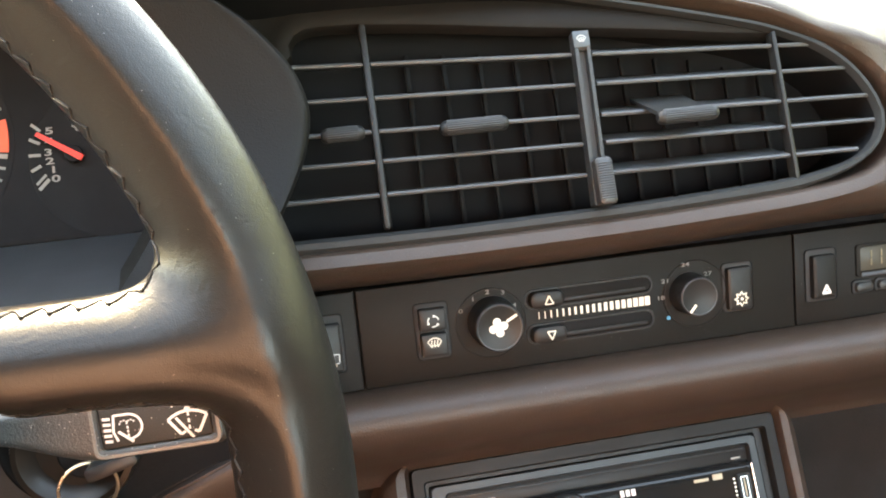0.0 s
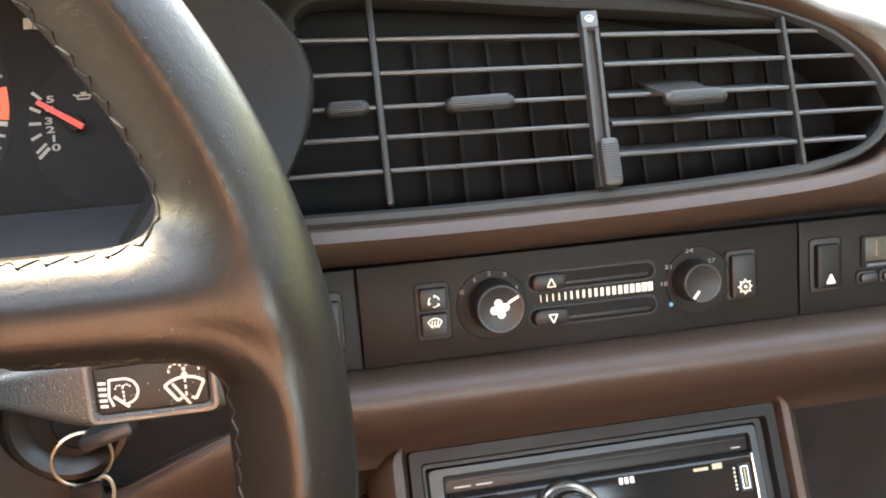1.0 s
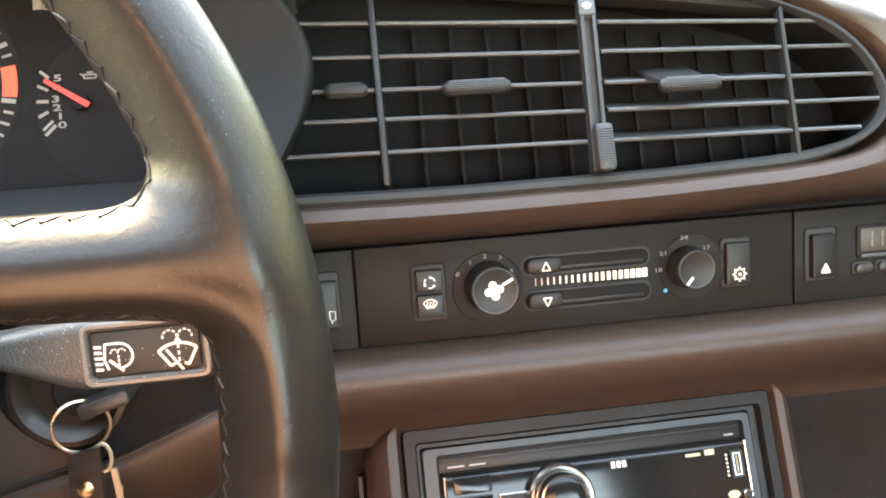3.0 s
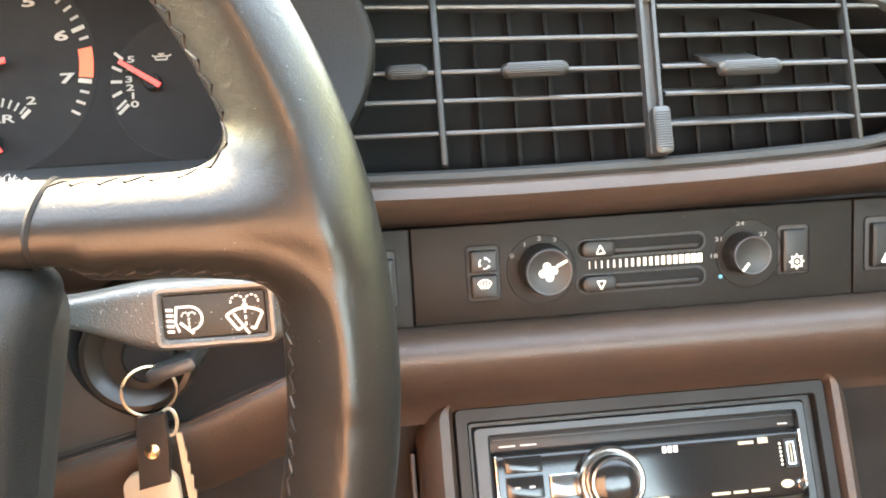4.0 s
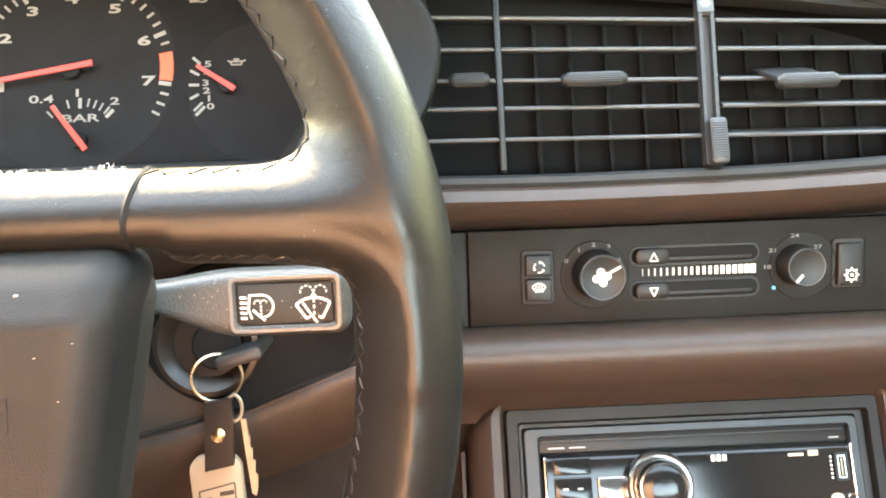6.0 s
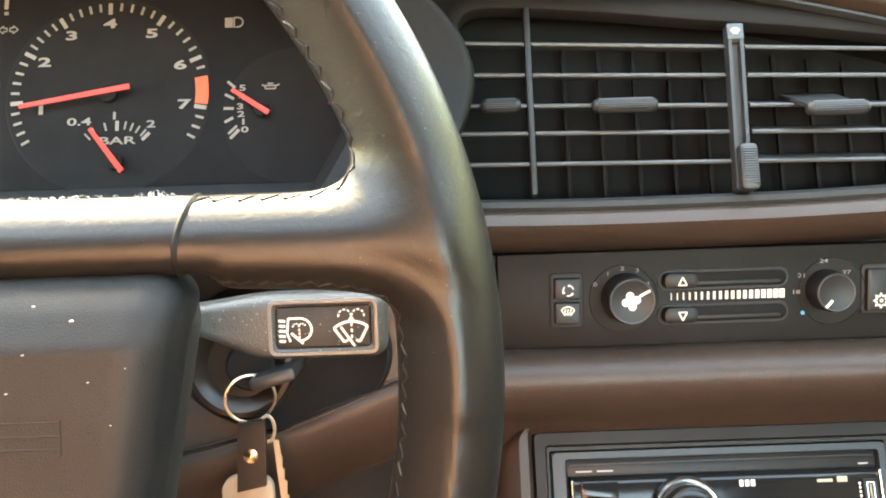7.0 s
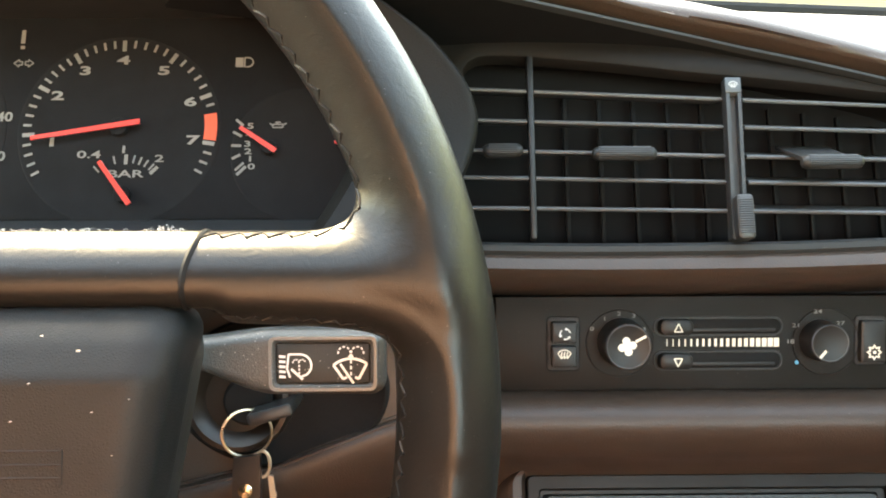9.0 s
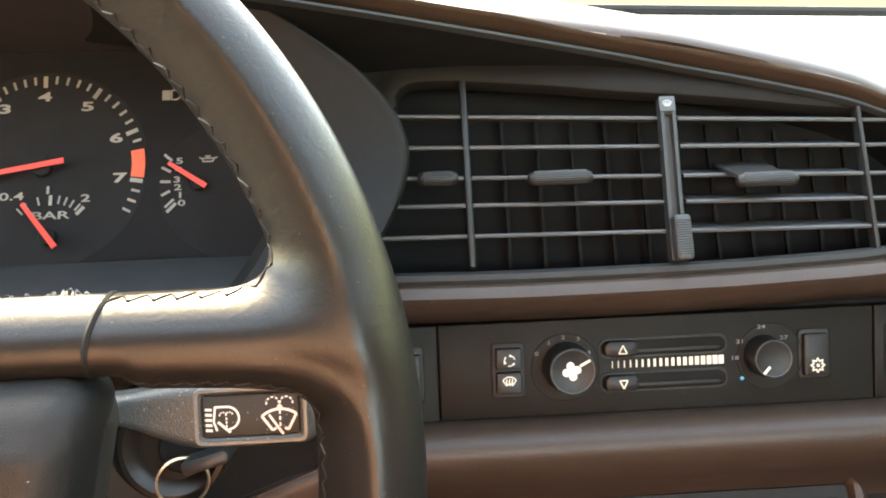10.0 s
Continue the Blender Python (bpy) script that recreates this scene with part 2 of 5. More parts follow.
def lettering(text, size, mat, parent, at, name="lettering", label="", align="CENTER", stretch=1.0, bold=0.0):
    """Raised print with the built-in font; at is the place of its middle on the surface, facing -y."""
    cu = bpy.data.curves.new(name, "FONT")
    cu.body, cu.size, cu.align_x, cu.align_y = text, size, align, "CENTER"
    cu.extrude, cu.offset = 0.00008, bold
    cu.resolution_u = 3
    tmp = new("tmp", cu)
    bpy.context.view_layer.update()
    me = bpy.data.meshes.new_from_object(tmp.evaluated_get(bpy.context.evaluated_depsgraph_get()))
    bpy.data.objects.remove(tmp)
    me.transform(pose(0, 0, 0, 90, 0, 0) @ Matrix.Diagonal((stretch, 1, 1, 1)))
    me.name = name
    me.materials.clear()
    return part(name, me, mat, parent, label, at)


def nets(f, lo, hi, step):
    """A smooth skin over the zero set of f (negative inside) within a box."""
    ax = [np.arange(a, b + step, step) for a, b in zip(lo, hi)]
    X, Y, Z = np.meshgrid(*ax, indexing="ij")
    val = f(X, Y, Z)
    s = val < 0
    shape = tuple(k - 1 for k in val.shape)
    total, count = np.zeros(shape + (3,)), np.zeros(shape)
    corners = [(i, j, k) for i in (0, 1) for j in (0, 1) for k in (0, 1)]

    def view(c):
        return tuple(slice(o, o + n) for o, n in zip(c, shape))
    for c in corners:
        for a in range(3):
            if c[a]:
                continue
            e = tuple(1 if i == a else v for i, v in enumerate(c))
            v0, v1 = val[view(c)], val[view(e)]
            cross = (v0 < 0) != (v1 < 0)
            t = np.where(cross, v0 / np.where(cross, v0 - v1, 1), 0)
            for i in range(3):
                total[..., i] += np.where(cross, c[i] + (t if i == a else 0), 0)
            count += cross
    live = count > 0
    index = np.full(shape, -1)
    index[live] = np.arange(live.sum())
    where = np.argwhere(live)
    verts = (where + total[live] / count[live][:, None]) * step + np.array(lo)
    faces = []
    for a in range(3):
        b, c = (a + 1) % 3, (a + 2) % 3
        n0, n1 = [slice(None)] * 3, [slice(None)] * 3
        n0[a], n1[a] = slice(0, -1), slice(1, None)
        change = s[tuple(n0)] != s[tuple(n1)]
        spots = np.argwhere(change)
        ok = (spots[:, b] > 0) & (spots[:, c] > 0) & (spots[:, b] < shape[b]) & (spots[:, c] < shape[c])
        spots = spots[ok]
        down = s[tuple(n0)][tuple(spots.T)]
        def cell(db, dc):
            q = spots.copy()
            q[:, b] -= db
            q[:, c] -= dc
            return index[tuple(q.T)]
        quad = np.stack([cell(0, 0), cell(1, 0), cell(1, 1), cell(0, 1)], 1)
        quad[~down] = quad[~down][:, ::-1]
        faces.append(quad)
    faces = np.concatenate(faces)
    me = bpy.data.meshes.new("skin")
    me.from_pydata(verts.tolist(), [], faces.tolist())
    me.polygons.foreach_set("use_smooth", [True] * len(faces))
    me.update()
    return me


def union(a, b, k):
    h = np.clip(0.5 + 0.5 * (b - a) / k, 0, 1)
    return b + (a - b) * h - k * h * (1 - h)


def rbox(X, Y, Z, c, h, r):
    """The distance to a rounded box."""
    q = [np.abs(V - c[i]) - (h[i] - r) for i, V in enumerate((X, Y, Z))]
    out = np.sqrt(sum(np.maximum(v, 0) ** 2 for v in q))
    return out + np.minimum(np.maximum(np.maximum(q[0], q[1]), q[2]), 0) - r


# Planes of the dashboard: the vent grille, the gauges and the steering wheel.
VM = pose(0, -0.022, 0.059, -13, 0, 0)
GM = pose(0, 0.01, 0.12, -16, 0, 0)
WM = pose(-0.338, -0.1823, 0.0105, -5, 0, 0)
RM = pose(0, 0.004, -0.085, -18, 0, 0)
CV, CW = (math.cos(radians(a)) for a in (13, 5))


def onv(x, z):
    return x, (z - 0.059) / CV


def onw(x, z):
    return x + 0.338, (z - 0.0105) / CW


# ---- the unseen cabin that closes the place and shapes its light (world frame) ----
def sheet(name, x0, x1, y0, y1, z0, z1, mat, label, category):
    bm = bmesh.new()
    bmesh.ops.create_cube(bm, size=1)
    for v in bm.verts:
        v.co = Vector(((x0 + x1) / 2 + v.co.x * (x1 - x0), (y0 + y1) / 2 + v.co.y * (y1 - y0), (z0 + z1) / 2 + v.co.z * (z1 - z0)))
    ob = part(name, bm, mat, at=D.inverted(), smooth=False)
    return tagged(ob, label, category, kind="structure")


sheet("floor", -0.72, 0.78, -1.02, 0.75, -0.66, -0.64, CARPET, "dark carpeted footwell floor", "floor")
# unseen seat cushion, added as a warm reflector for the wheel
sheet("seat_cushion_reflector", -0.46, -0.20, -1.02, -0.36, -0.64, -0.26, SEAT, "unseen tan leather seat cushion that reflects warm light", "floor")
sheet("ceiling", -0.72, 0.78, -1.02, -0.41, 0.52, 0.55, HEADLINER, "dark cloth car headliner", "ceiling")
# unseen ground, its grey set by the light it bounces inside
ground = sheet("ground", -40, 40, -40, 40, -1.10, -1.05, material("bounce_ground", (0.16, 0.155, 0.14), 0.9, grain=0.4, scale=60, spots=0.3, spot_scale=1.5), "unseen grey ground that bounces light into the car", "ground")
sheet("wall_rear", -0.72, 0.78, -1.06, -1.02, -0.64, 0.19, BROWN, "brown leather wall that closes the cabin", "wall")
# unseen back rest, sized to put orange reflections on the rim
sheet("seat_back_reflector", -0.60, -0.08, -0.74, -0.66, -0.10, 0.42, SEAT, "unseen tan leather back rest that reflects warm light", "wall")
# dark sheets added across the side windows to block light
sheet("light_block_left", -0.76, -0.72, -1.06, -0.28, 0.10, 0.55, CARPET, "unseen dark sheet that blocks side light beside the driver", "wall")
sheet("light_block_right", 0.78, 0.82, -1.06, -0.17, 0.10, 0.55, CARPET, "unseen dark sheet that blocks side light beside the passenger", "wall")
# left door lighter and redder than the right, as a reflector
for side, x0, x1, trim, tone in (("left", -0.76, -0.72, DOOR, "red-brown"), ("right", 0.78, 0.82, BROWN, "brown")):
    sheet("wall_" + side, x0, x1, -1.06, 0.75, -0.64, 0.10, trim, tone + " leather car door and sill trim", "wall")
    sheet("pillar_" + side, x0, x1, -1.06, -0.72, 0.10, 0.55, HEADLINER, "dark rear roof pillar trim", "pillar")
    bm = bmesh.new()
    rod([(0, 0.62, 0.10), (0, 0.2, 0.32), (0, -0.29, 0.53)], 0.03, 8, bm=bm)
    tagged(part("pillar_front_" + side, bm, HEADLINER, at=D.inverted() @ Matrix.Translation(((x0 + x1) / 2, 0, 0))), "slanting front roof pillar", "pillar", kind="structure")
sheet("wall_front", -0.72, 0.78, 0.71, 0.75, -0.64, 0.10, CARPET, "dark bulkhead in the footwell", "wall")


# unseen hedge, added with a faint glow for green reflections on the wheel
FENCE = material("glowing_hedge", (0.32, 0.38, 0.26), 0.9, spots=0.5, spot_scale=0.9, second=(0.09, 0.13, 0.07))
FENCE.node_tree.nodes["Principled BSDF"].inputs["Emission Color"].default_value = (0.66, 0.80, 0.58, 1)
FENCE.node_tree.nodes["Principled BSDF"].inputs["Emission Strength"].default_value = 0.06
sheet("backdrop_side", 9.0, 9.1, -9, 9, -1.05, 5.0, FENCE, "tall unseen hedge with added glow, for green reflections", "hedge")
# the far fence's sunlight is a faint glow in its material
FAR = material("glowing_pale_fence", (0.17, 0.175, 0.10), 0.9, spots=0.5, spot_scale=0.9, second=(0.10, 0.11, 0.055))
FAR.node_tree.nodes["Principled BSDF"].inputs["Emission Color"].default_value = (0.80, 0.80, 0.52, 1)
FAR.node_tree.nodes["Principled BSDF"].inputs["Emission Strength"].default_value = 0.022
sheet("backdrop", -14, 14, 9.0, 9.1, -1.05, 2.6, FAR, "pale garden fence far ahead of the car, its sunlight an added glow", "fence")


# ---- dashboard pads ----
dash = thing("dashboard", (0.05, 0.05, -0.2), "brown leatherette car dashboard with padded rolls", "dashboard")


def swept(profile, x0, x1, n=12, bend=None):
    """A profile of (y, z) drawn along x, smoothly; bend(x) shifts it in y and z."""
    rings = []
    for i in range(n + 1):
        x = x0 + (x1 - x0) * i / n
        dy, dz = bend(x) if bend else (0, 0)
        rings.append([(x, y + dy, z + dz) for y, z in profile])
    return loft(rings)


def smooth_line(pts, n=6):
    """A Catmull-Rom line through points."""
    out = []
    for i in range(len(pts) - 1):
        p = [np.array(pts[max(0, min(len(pts) - 1, i + k))], float) for k in (-1, 0, 1, 2)]
        for s in range(n):
            t = s / n
            out.append(tuple(0.5 * (2 * p[1] + (p[2] - p[0]) * t + (2 * p[0] - 5 * p[1] + 4 * p[2] - p[3]) * t * t + (3 * p[1] - p[0] - 3 * p[2] + p[3]) * t ** 3)))
    return out + [tuple(pts[-1])]


# roll under the climate panel
roll = smooth_line([(0.006, -0.0264), (-0.004, -0.0267), (-0.0125, -0.0285), (-0.0185, -0.0325), (-0.0215, -0.0375), (-0.0217, -0.0430), (-0.0190, -0.0500), (-0.0130, -0.0580), (-0.0040, -0.0665), (0.0030, -0.0750), (0.006, -0.0820)], 5)
part("lower_roll", swept(roll + [(0.05, -0.0820), (0.05, -0.0262)], -0.128, 0.62, 16), BROWN, dash)
# padded strip between the vents and the climate panel
strip = smooth_line([(0.030, 0.0212), (0.016, 0.0236), (0.004, 0.0262), (-0.008, 0.0292), (-0.0172, 0.0330), (-0.0232, 0.0378), (-0.0262, 0.0425), (-0.0274, 0.0466), (-0.0266, 0.0490), (-0.0240, 0.0502), (-0.018, 0.0505)], 5)
part("upper_strip", swept(strip + [(0.05, 0.0505), (0.05, 0.0205)], -0.20, 0.62, 32, lambda x: (0.0, 0.15 * (min(x, 0.15) + 0.02) ** 2 * (0.6 if x > 0.15 else 1.0) if x < 0.15 else 0.15 * 0.17 ** 2)), BROWN, dash)


# oval opening of the centre vents, in the grille's plane
LIP = [(-0.30, 0.222), (-0.20, 0.208), (-0.13, 0.195), (-0.084, 0.1855), (-0.049, 0.178), (-0.019, 0.1715), (0.011, 0.165), (0.041, 0.158), (0.071, 0.1515), (0.105, 0.1435), (0.130, 0.1370), (0.1475, 0.1300),
       (0.1625, 0.1215), (0.1755, 0.1090), (0.1840, 0.0945), (0.1862, 0.0830), (0.1815, 0.0735), (0.1720, 0.0665), (0.1590, 0.0620), (0.1330, 0.0582), (0.085, 0.0562), (0.041, 0.0551), (-0.045, 0.0546),
       (-0.110, 0.0557), (-0.132, 0.0562), (-0.150, 0.0568)]


def outline(raw, grow=0.0, n=120):
    """An outline drawn smoothly through points; grow moves it outwards."""
    line = np.array(smooth_line(raw, 5))
    d = np.r_[0, np.cumsum(np.hypot(*np.diff(line, axis=0).T))]
    s = np.linspace(0, d[-1], n)
    line = np.c_[np.interp(s, d, line[:, 0]), np.interp(s, d, line[:, 1])]
    t = np.gradient(line, axis=0)
    t /= np.hypot(t[:, 0], t[:, 1])[:, None]
    return line + np.c_[-t[:, 1], t[:, 0]] * np.reshape(grow, (-1, 1))


def topness(raw):
    """1 along the upper edge of an outline, 0 along its end and lower edge."""
    return np.clip((outline(raw)[:, 1] - 0.110) / 0.022, 0, 1)


def lip_outline(grow=0.0):
    k = topness(LIP)
    end = np.clip((outline(LIP)[:, 0] - 0.13) / 0.04, 0, 1)
    return outline(LIP, grow * (1 - 0.5 * np.maximum(k, 0.8 * end)) - 0.0014 * k)


EYE_LINE = Vector((-0.115, -0.436, 0.086))


def hooded(p):
    """Over the gauges the opening's upper edge stands out towards the driver as a hood."""
    p = Vector(p)
    k = max(0.0, min(1.0, (0.04 - p.x) / 0.20)) * max(0.0, min(1.0, (p.z - 0.10) / 0.05))
    k = k * k * (3 - 2 * k)
    return tuple(EYE_LINE.lerp(p, 1 - 0.15 * k))


def vlift(line, y):
    """Points of the grille's plane, y metres behind it (in front: minus), as places."""
    return [hooded(VM @ Vector((x, y, onv(x, z)[1]))) for x, z in line]


# brown fascia: the edge of the opening, the rounded bead and the pad over to the windscreen
OPENING = [(-0.30, 0.243), (-0.20, 0.221), (-0.13, 0.206), (-0.084, 0.196), (-0.049, 0.189), (-0.019, 0.181), (0.011, 0.174), (0.041, 0.168), (0.072, 0.161), (0.103, 0.1535), (0.130, 0.146), (0.1475, 0.1385), (0.163, 0.130),
           (0.1765, 0.1205), (0.187, 0.109), (0.1945, 0.096), (0.1965, 0.084), (0.193, 0.072), (0.183, 0.063), (0.168, 0.0572), (0.133, 0.0532), (0.085, 0.0514), (0.041, 0.0503), (-0.045, 0.0498), (-0.110, 0.0509), (-0.132, 0.0515), (-0.150, 0.0522)]


def crest(x):
    """The height of the pad's far crest, at y = 0.26."""
    return float(np.interp(x, CREST[:, 0], CREST[:, 1]))


CREST = np.array(smooth_line([(-0.62, 0.305), (-0.20, 0.300), (0.024, 0.2601), (0.097, 0.2448), (0.157, 0.2352), (0.230, 0.2314), (0.315, 0.2283), (0.66, 0.2180)], 12))


def pad_height(z0, x, y):
    """The pad's top between its front edge (z0 at y = -0.012) and its far crest."""
    if y > 0.26:
        return crest(x) + 0.15 * (y - 0.26)
    return z0 + (crest(x) - z0) * max(0.0, (y + 0.012) / 0.272) ** float(np.interp(x, (0.02, 0.20), (0.92, 0.80)))


k_top = topness(OPENING)
nrm = np.gradient(outline(OPENING), axis=0)
nrm = np.c_[-nrm[:, 1], nrm[:, 0]] / np.hypot(nrm[:, 0], nrm[:, 1])[:, None]
fascia = []
for g, y, gt, yt in ((0.0, 0.030, -0.0058, 0.030), (0.0, 0.004, -0.0058, 0.004), (0.0003, 0.0, -0.0053, 0.0), (0.0012, -0.0030, -0.0043, -0.0035), (0.0030, -0.0050, -0.0034, -0.0065), (0.0055, -0.0060, -0.0026, -0.0082), (0.0085, -0.0068, -0.0016, -0.0088)):
    line = outline(OPENING, g + (gt - g) * k_top)
    fascia.append([hooded(VM @ Vector((x, y + (yt - y) * k, onv(x, z)[1]))) for (x, z), k in zip(line, k_top)])
base = np.array(fascia[-1])
for a, b, ytop, yside, dz in ((0.001, 0.0005, -0.0087, -0.0080, 0.0010), (0.0025, 0.0012, -0.0084, -0.0102, 0.0022), (0.004, 0.002, -0.0074, -0.013, 0.0038), (0.006, 0.003, -0.0055, -0.017, 0.0058), (0.010, 0.004, -0.0020, -0.0215, 0.0082), (0.014, 0.006, 0.004, -0.0240, 0.0106),
                               (0.022, 0.008, 0.016, -0.0255, None), (0.036, 0.010, 0.034, -0.0262, None), (0.070, 0.014, 0.070, -0.0255, None), (0.110, 0.016, 0.120, -0.022, None), (0.160, 0.018, 0.180, -0.016, None), (0.230, 0.020, 0.260, -0.004, None), (0.320, 0.022, 0.340, 0.010, None)):
    ring = []
    for p, n in zip(base, nrm):
        up = max(0.0, min(1.0, (n[1] - 0.12) / 0.86))
        up = up * up * (3 - 2 * up)
        x = p[0] + max(0.0, n[0]) * a * (1 - 0.35 * up)
        rise = pad_height(p[2], x, ytop) - p[2] if dz is None else dz
        z = p[2] + up * rise + min(0.0, n[1]) * b
        z = max(z, 0.0475) if n[1] < 0 else z
        under = max(0.0, min(1.0, (-n[1] - 0.45) / 0.4)) * max(0.0, min(1.0, (0.15 - p[0]) / 0.05))
        low = max(yside, -0.0235) if n[1] < -0.5 else yside
        low = low * (1 - under) + 0.014 * under
        ring.append((x, up * ytop + (1 - up) * low, z))
    fascia.append(ring)
turn = int(np.argmax(k_top < 0.3))
part("channel", loft([r[:turn + 1] for r in fascia[:5]], cap=False, closed=False), BROWN, dash, "dark channel over the vent")
part("lower_bead", loft([r[turn:] for r in fascia[:5]], cap=False, closed=False), BROWN, dash)
part("vent_surround", loft(fascia[4:], cap=False, closed=False), BROWN, dash)

pad_rings = []
for i in range(79):
    x = -0.62 + 1.30 * i / 78
    sink = 0.020 if x < 0.36 else 0.008
    front = float(np.interp(x, (-0.20, -0.08, 0.0, 0.10, 0.17, 0.66), (0.215, 0.192, 0.175, 0.153, 0.138, 0.125)))
    first = 0.06 if x < 0.20 else max(-0.005, 0.06 - 0.6 * (x - 0.20))
    ys = [first + (0.34 - first) * (k / 16) ** 1.4 for k in range(17)]
    drop = [0.0 if x < 0.20 else float(np.interp(y - first, (0.0, 0.01, 0.03, 0.06, 0.10), (0.030, 0.016, 0.006, 0.002, 0.0))) for y in ys]
    pad_rings.append([(x, y, pad_height(front, x, y) - d - sink) for y, d in zip(ys, drop)] + [(x, 0.34, pad_height(front, x, 0.34) - 0.04), (x, first, pad_height(front, x, first) - drop[0] - sink - 0.008)])
part("top_pad", loft(pad_rings), BROWN, dash)

# shelf under the windscreen, its pale far edge and the rubber seal
part("rear_shelf", swept([(0.30, 0.195), (0.42, 0.225), (0.42, 0.15), (0.30, 0.15)], -0.62, 0.68, 6), BROWN, dash)
seal = thing("windscreen_seal", (0.2, 0.42, 0.24), "black rubber seal along the foot of the windscreen", "window seal")
part("pale_edge", swept(smooth_line([(0.385, 0.2400), (0.392, 0.2560), (0.3935, 0.2650), (0.400, 0.2672), (0.402, 0.2740), (0.412, 0.2768)], 4) + [(0.43, 0.2768), (0.43, 0.2400)], -0.5, 0.68, 24, lambda x: (0.0, -0.035 * (x - 0.21))), material("grey_cowl", (0.50, 0.48, 0.45), 0.5, spots=0.2), seal)
part("rubber", rod([(x, 0.42, 0.2872 - 0.0380 * (x - 0.128)) for x in np.linspace(-0.3, 0.68, 14)], 0.0056, 8), THREAD, seal)
wiper = thing("windscreen_wiper", (0.05, 0.47, 0.29), "black windscreen wiper arm resting on the glass", "wiper")
part("arm", rod([(0.16, 0.445, 0.2890), (0.10, 0.455, 0.2945), (0.03, 0.465, 0.3030), (-0.08, 0.48, 0.3160)], 0.0050, 8, taper=(0.5, 1, 1.1, 1.0)), BLACK, wiper)
part("blade", rod([(0.13, 0.462, 0.2860), (-0.10, 0.49, 0.3080)], 0.0035, 6), BLACK, wiper)

# flat dark sheets under the dashboard that stand in for the footwells' shade
part("footwell_shade", plate(0.135, 0.66, -0.42, -0.066, 0.055, 0.075, 0.01), CARPET, dash)
part("footwell_shade", plate(-0.60, -0.095, -0.42, -0.078, 0.030, 0.05, 0.01), CARPET, dash)

# ---- centre vents ----
vent = thing("air_vent", (0.03, -0.02, 0.052), "black plastic centre air vent grille in an oval frame", "air vent")
fr = [lip_outline(0.0064), lip_outline(0.0058), lip_outline(0.004), lip_outline(0.0012), lip_outline(0.0), lip_outline(-0.001)]
ys = (0.010, -0.0025, -0.0042, -0.0042, -0.0025, 0.0)
part("rim", loft([vlift(a, y) for a, y in zip(fr, ys)], cap=False, closed=False), LIPPED, vent)


def wall_rings():
    a, b = lip_outline(-0.001), lip_outline(-0.003)
    return [vlift(a, 0.0), vlift(b, 0.078)]


part("duct", loft(wall_rings(), cap=False, closed=False), VOID, vent)
bm = slab([onv(x, z) for x, z in lip_outline(0.001)], 0.040, 0.042)
part("duct_back", bm, VOID, vent, at=VM)
# blank above the grille, its lower edge rolled forward round the opening
EDGE = [(-0.150, 0.140), (-0.1135, 0.1400), (-0.1105, 0.1490), (-0.1050, 0.1542), (-0.0950, 0.1556), (-0.0731, 0.1549), (-0.0312, 0.1512), (0.0109, 0.1465), (0.0500, 0.1428), (0.0800, 0.1395), (0.1100, 0.1355), (0.1300, 0.1335), (0.1450, 0.1310)]
rings = []
for g, y in ((0.0, 0.012), (0.0, 0.003), (0.0008, 0.0012), (0.0030, 0.0004), (0.0080, 0.0012), (0.0120, 0.0035), (0.0200, 0.0060), (0.0600, 0.0070)):
    line = outline(EDGE, g, 60)
    rings.append([VM @ Vector((x, y, onv(x, min(z, float(np.interp(x, (-0.2, -0.13, 0.011, 0.105, 0.145), (0.214, 0.199, 0.169, 0.1460, 0.1345)))))[1])) for x, z in line])
part("blank", loft(rings, cap=False, closed=False), BLANK, vent)

LEFT_Z = (0.1358, 0.1195, 0.1035, 0.0893, 0.0736)
RIGHT_Z = (0.1268, 0.1132, 0.0980, 0.0848, 0.0703)


def slat_z(i, x):
    return LEFT_Z[i] + (RIGHT_Z[i] - LEFT_Z[i]) * (x + 0.075) / 0.21


def slat(i, x0, x1, rise=0.0):
    rings = []
    for x in (x0, x1):
        u, w = onv(x, slat_z(i, x))
        rings.append([(u, y, w + dz) for y, dz in ((-0.0006, 0.0010), (-0.0015, 0.0006), (-0.0019, -0.0002), (-0.0015, -0.0010), (-0.0006, -0.0013), (0.004, 0.25 * rise - 0.0010), (0.016, rise - 0.0004), (0.016, rise + 0.0004), (0.004, 0.25 * rise + 0.0008))])
    part("slat", loft(rings), VENT, vent, at=VM)


RIGHT_END = (0.157, 0.174, 0.1835, 0.1845, 0.172)
for i in range(5):
    slat(i, -0.125, -0.0772, 0.0036)
    slat(i, -0.0735, 0.0275, 0.0036)
    slat(i, 0.0375, 0.1338, 0.0070)
    slat(i, 0.1368, RIGHT_END[i], 0.0048)


def divider(x, top, bot, w):
    z0, z1 = onv(0, bot)[1], onv(0, top)[1]
    part("divider", plate(x - w / 2, x + w / 2, z0, z1, -0.0035, 0.003, 0.001, 0.0008), KNOB, vent, at=VM)


divider(-0.0755, 0.1545, 0.0575, 0.0030)
divider(0.1352, 0.1335, 0.0578, 0.0022)
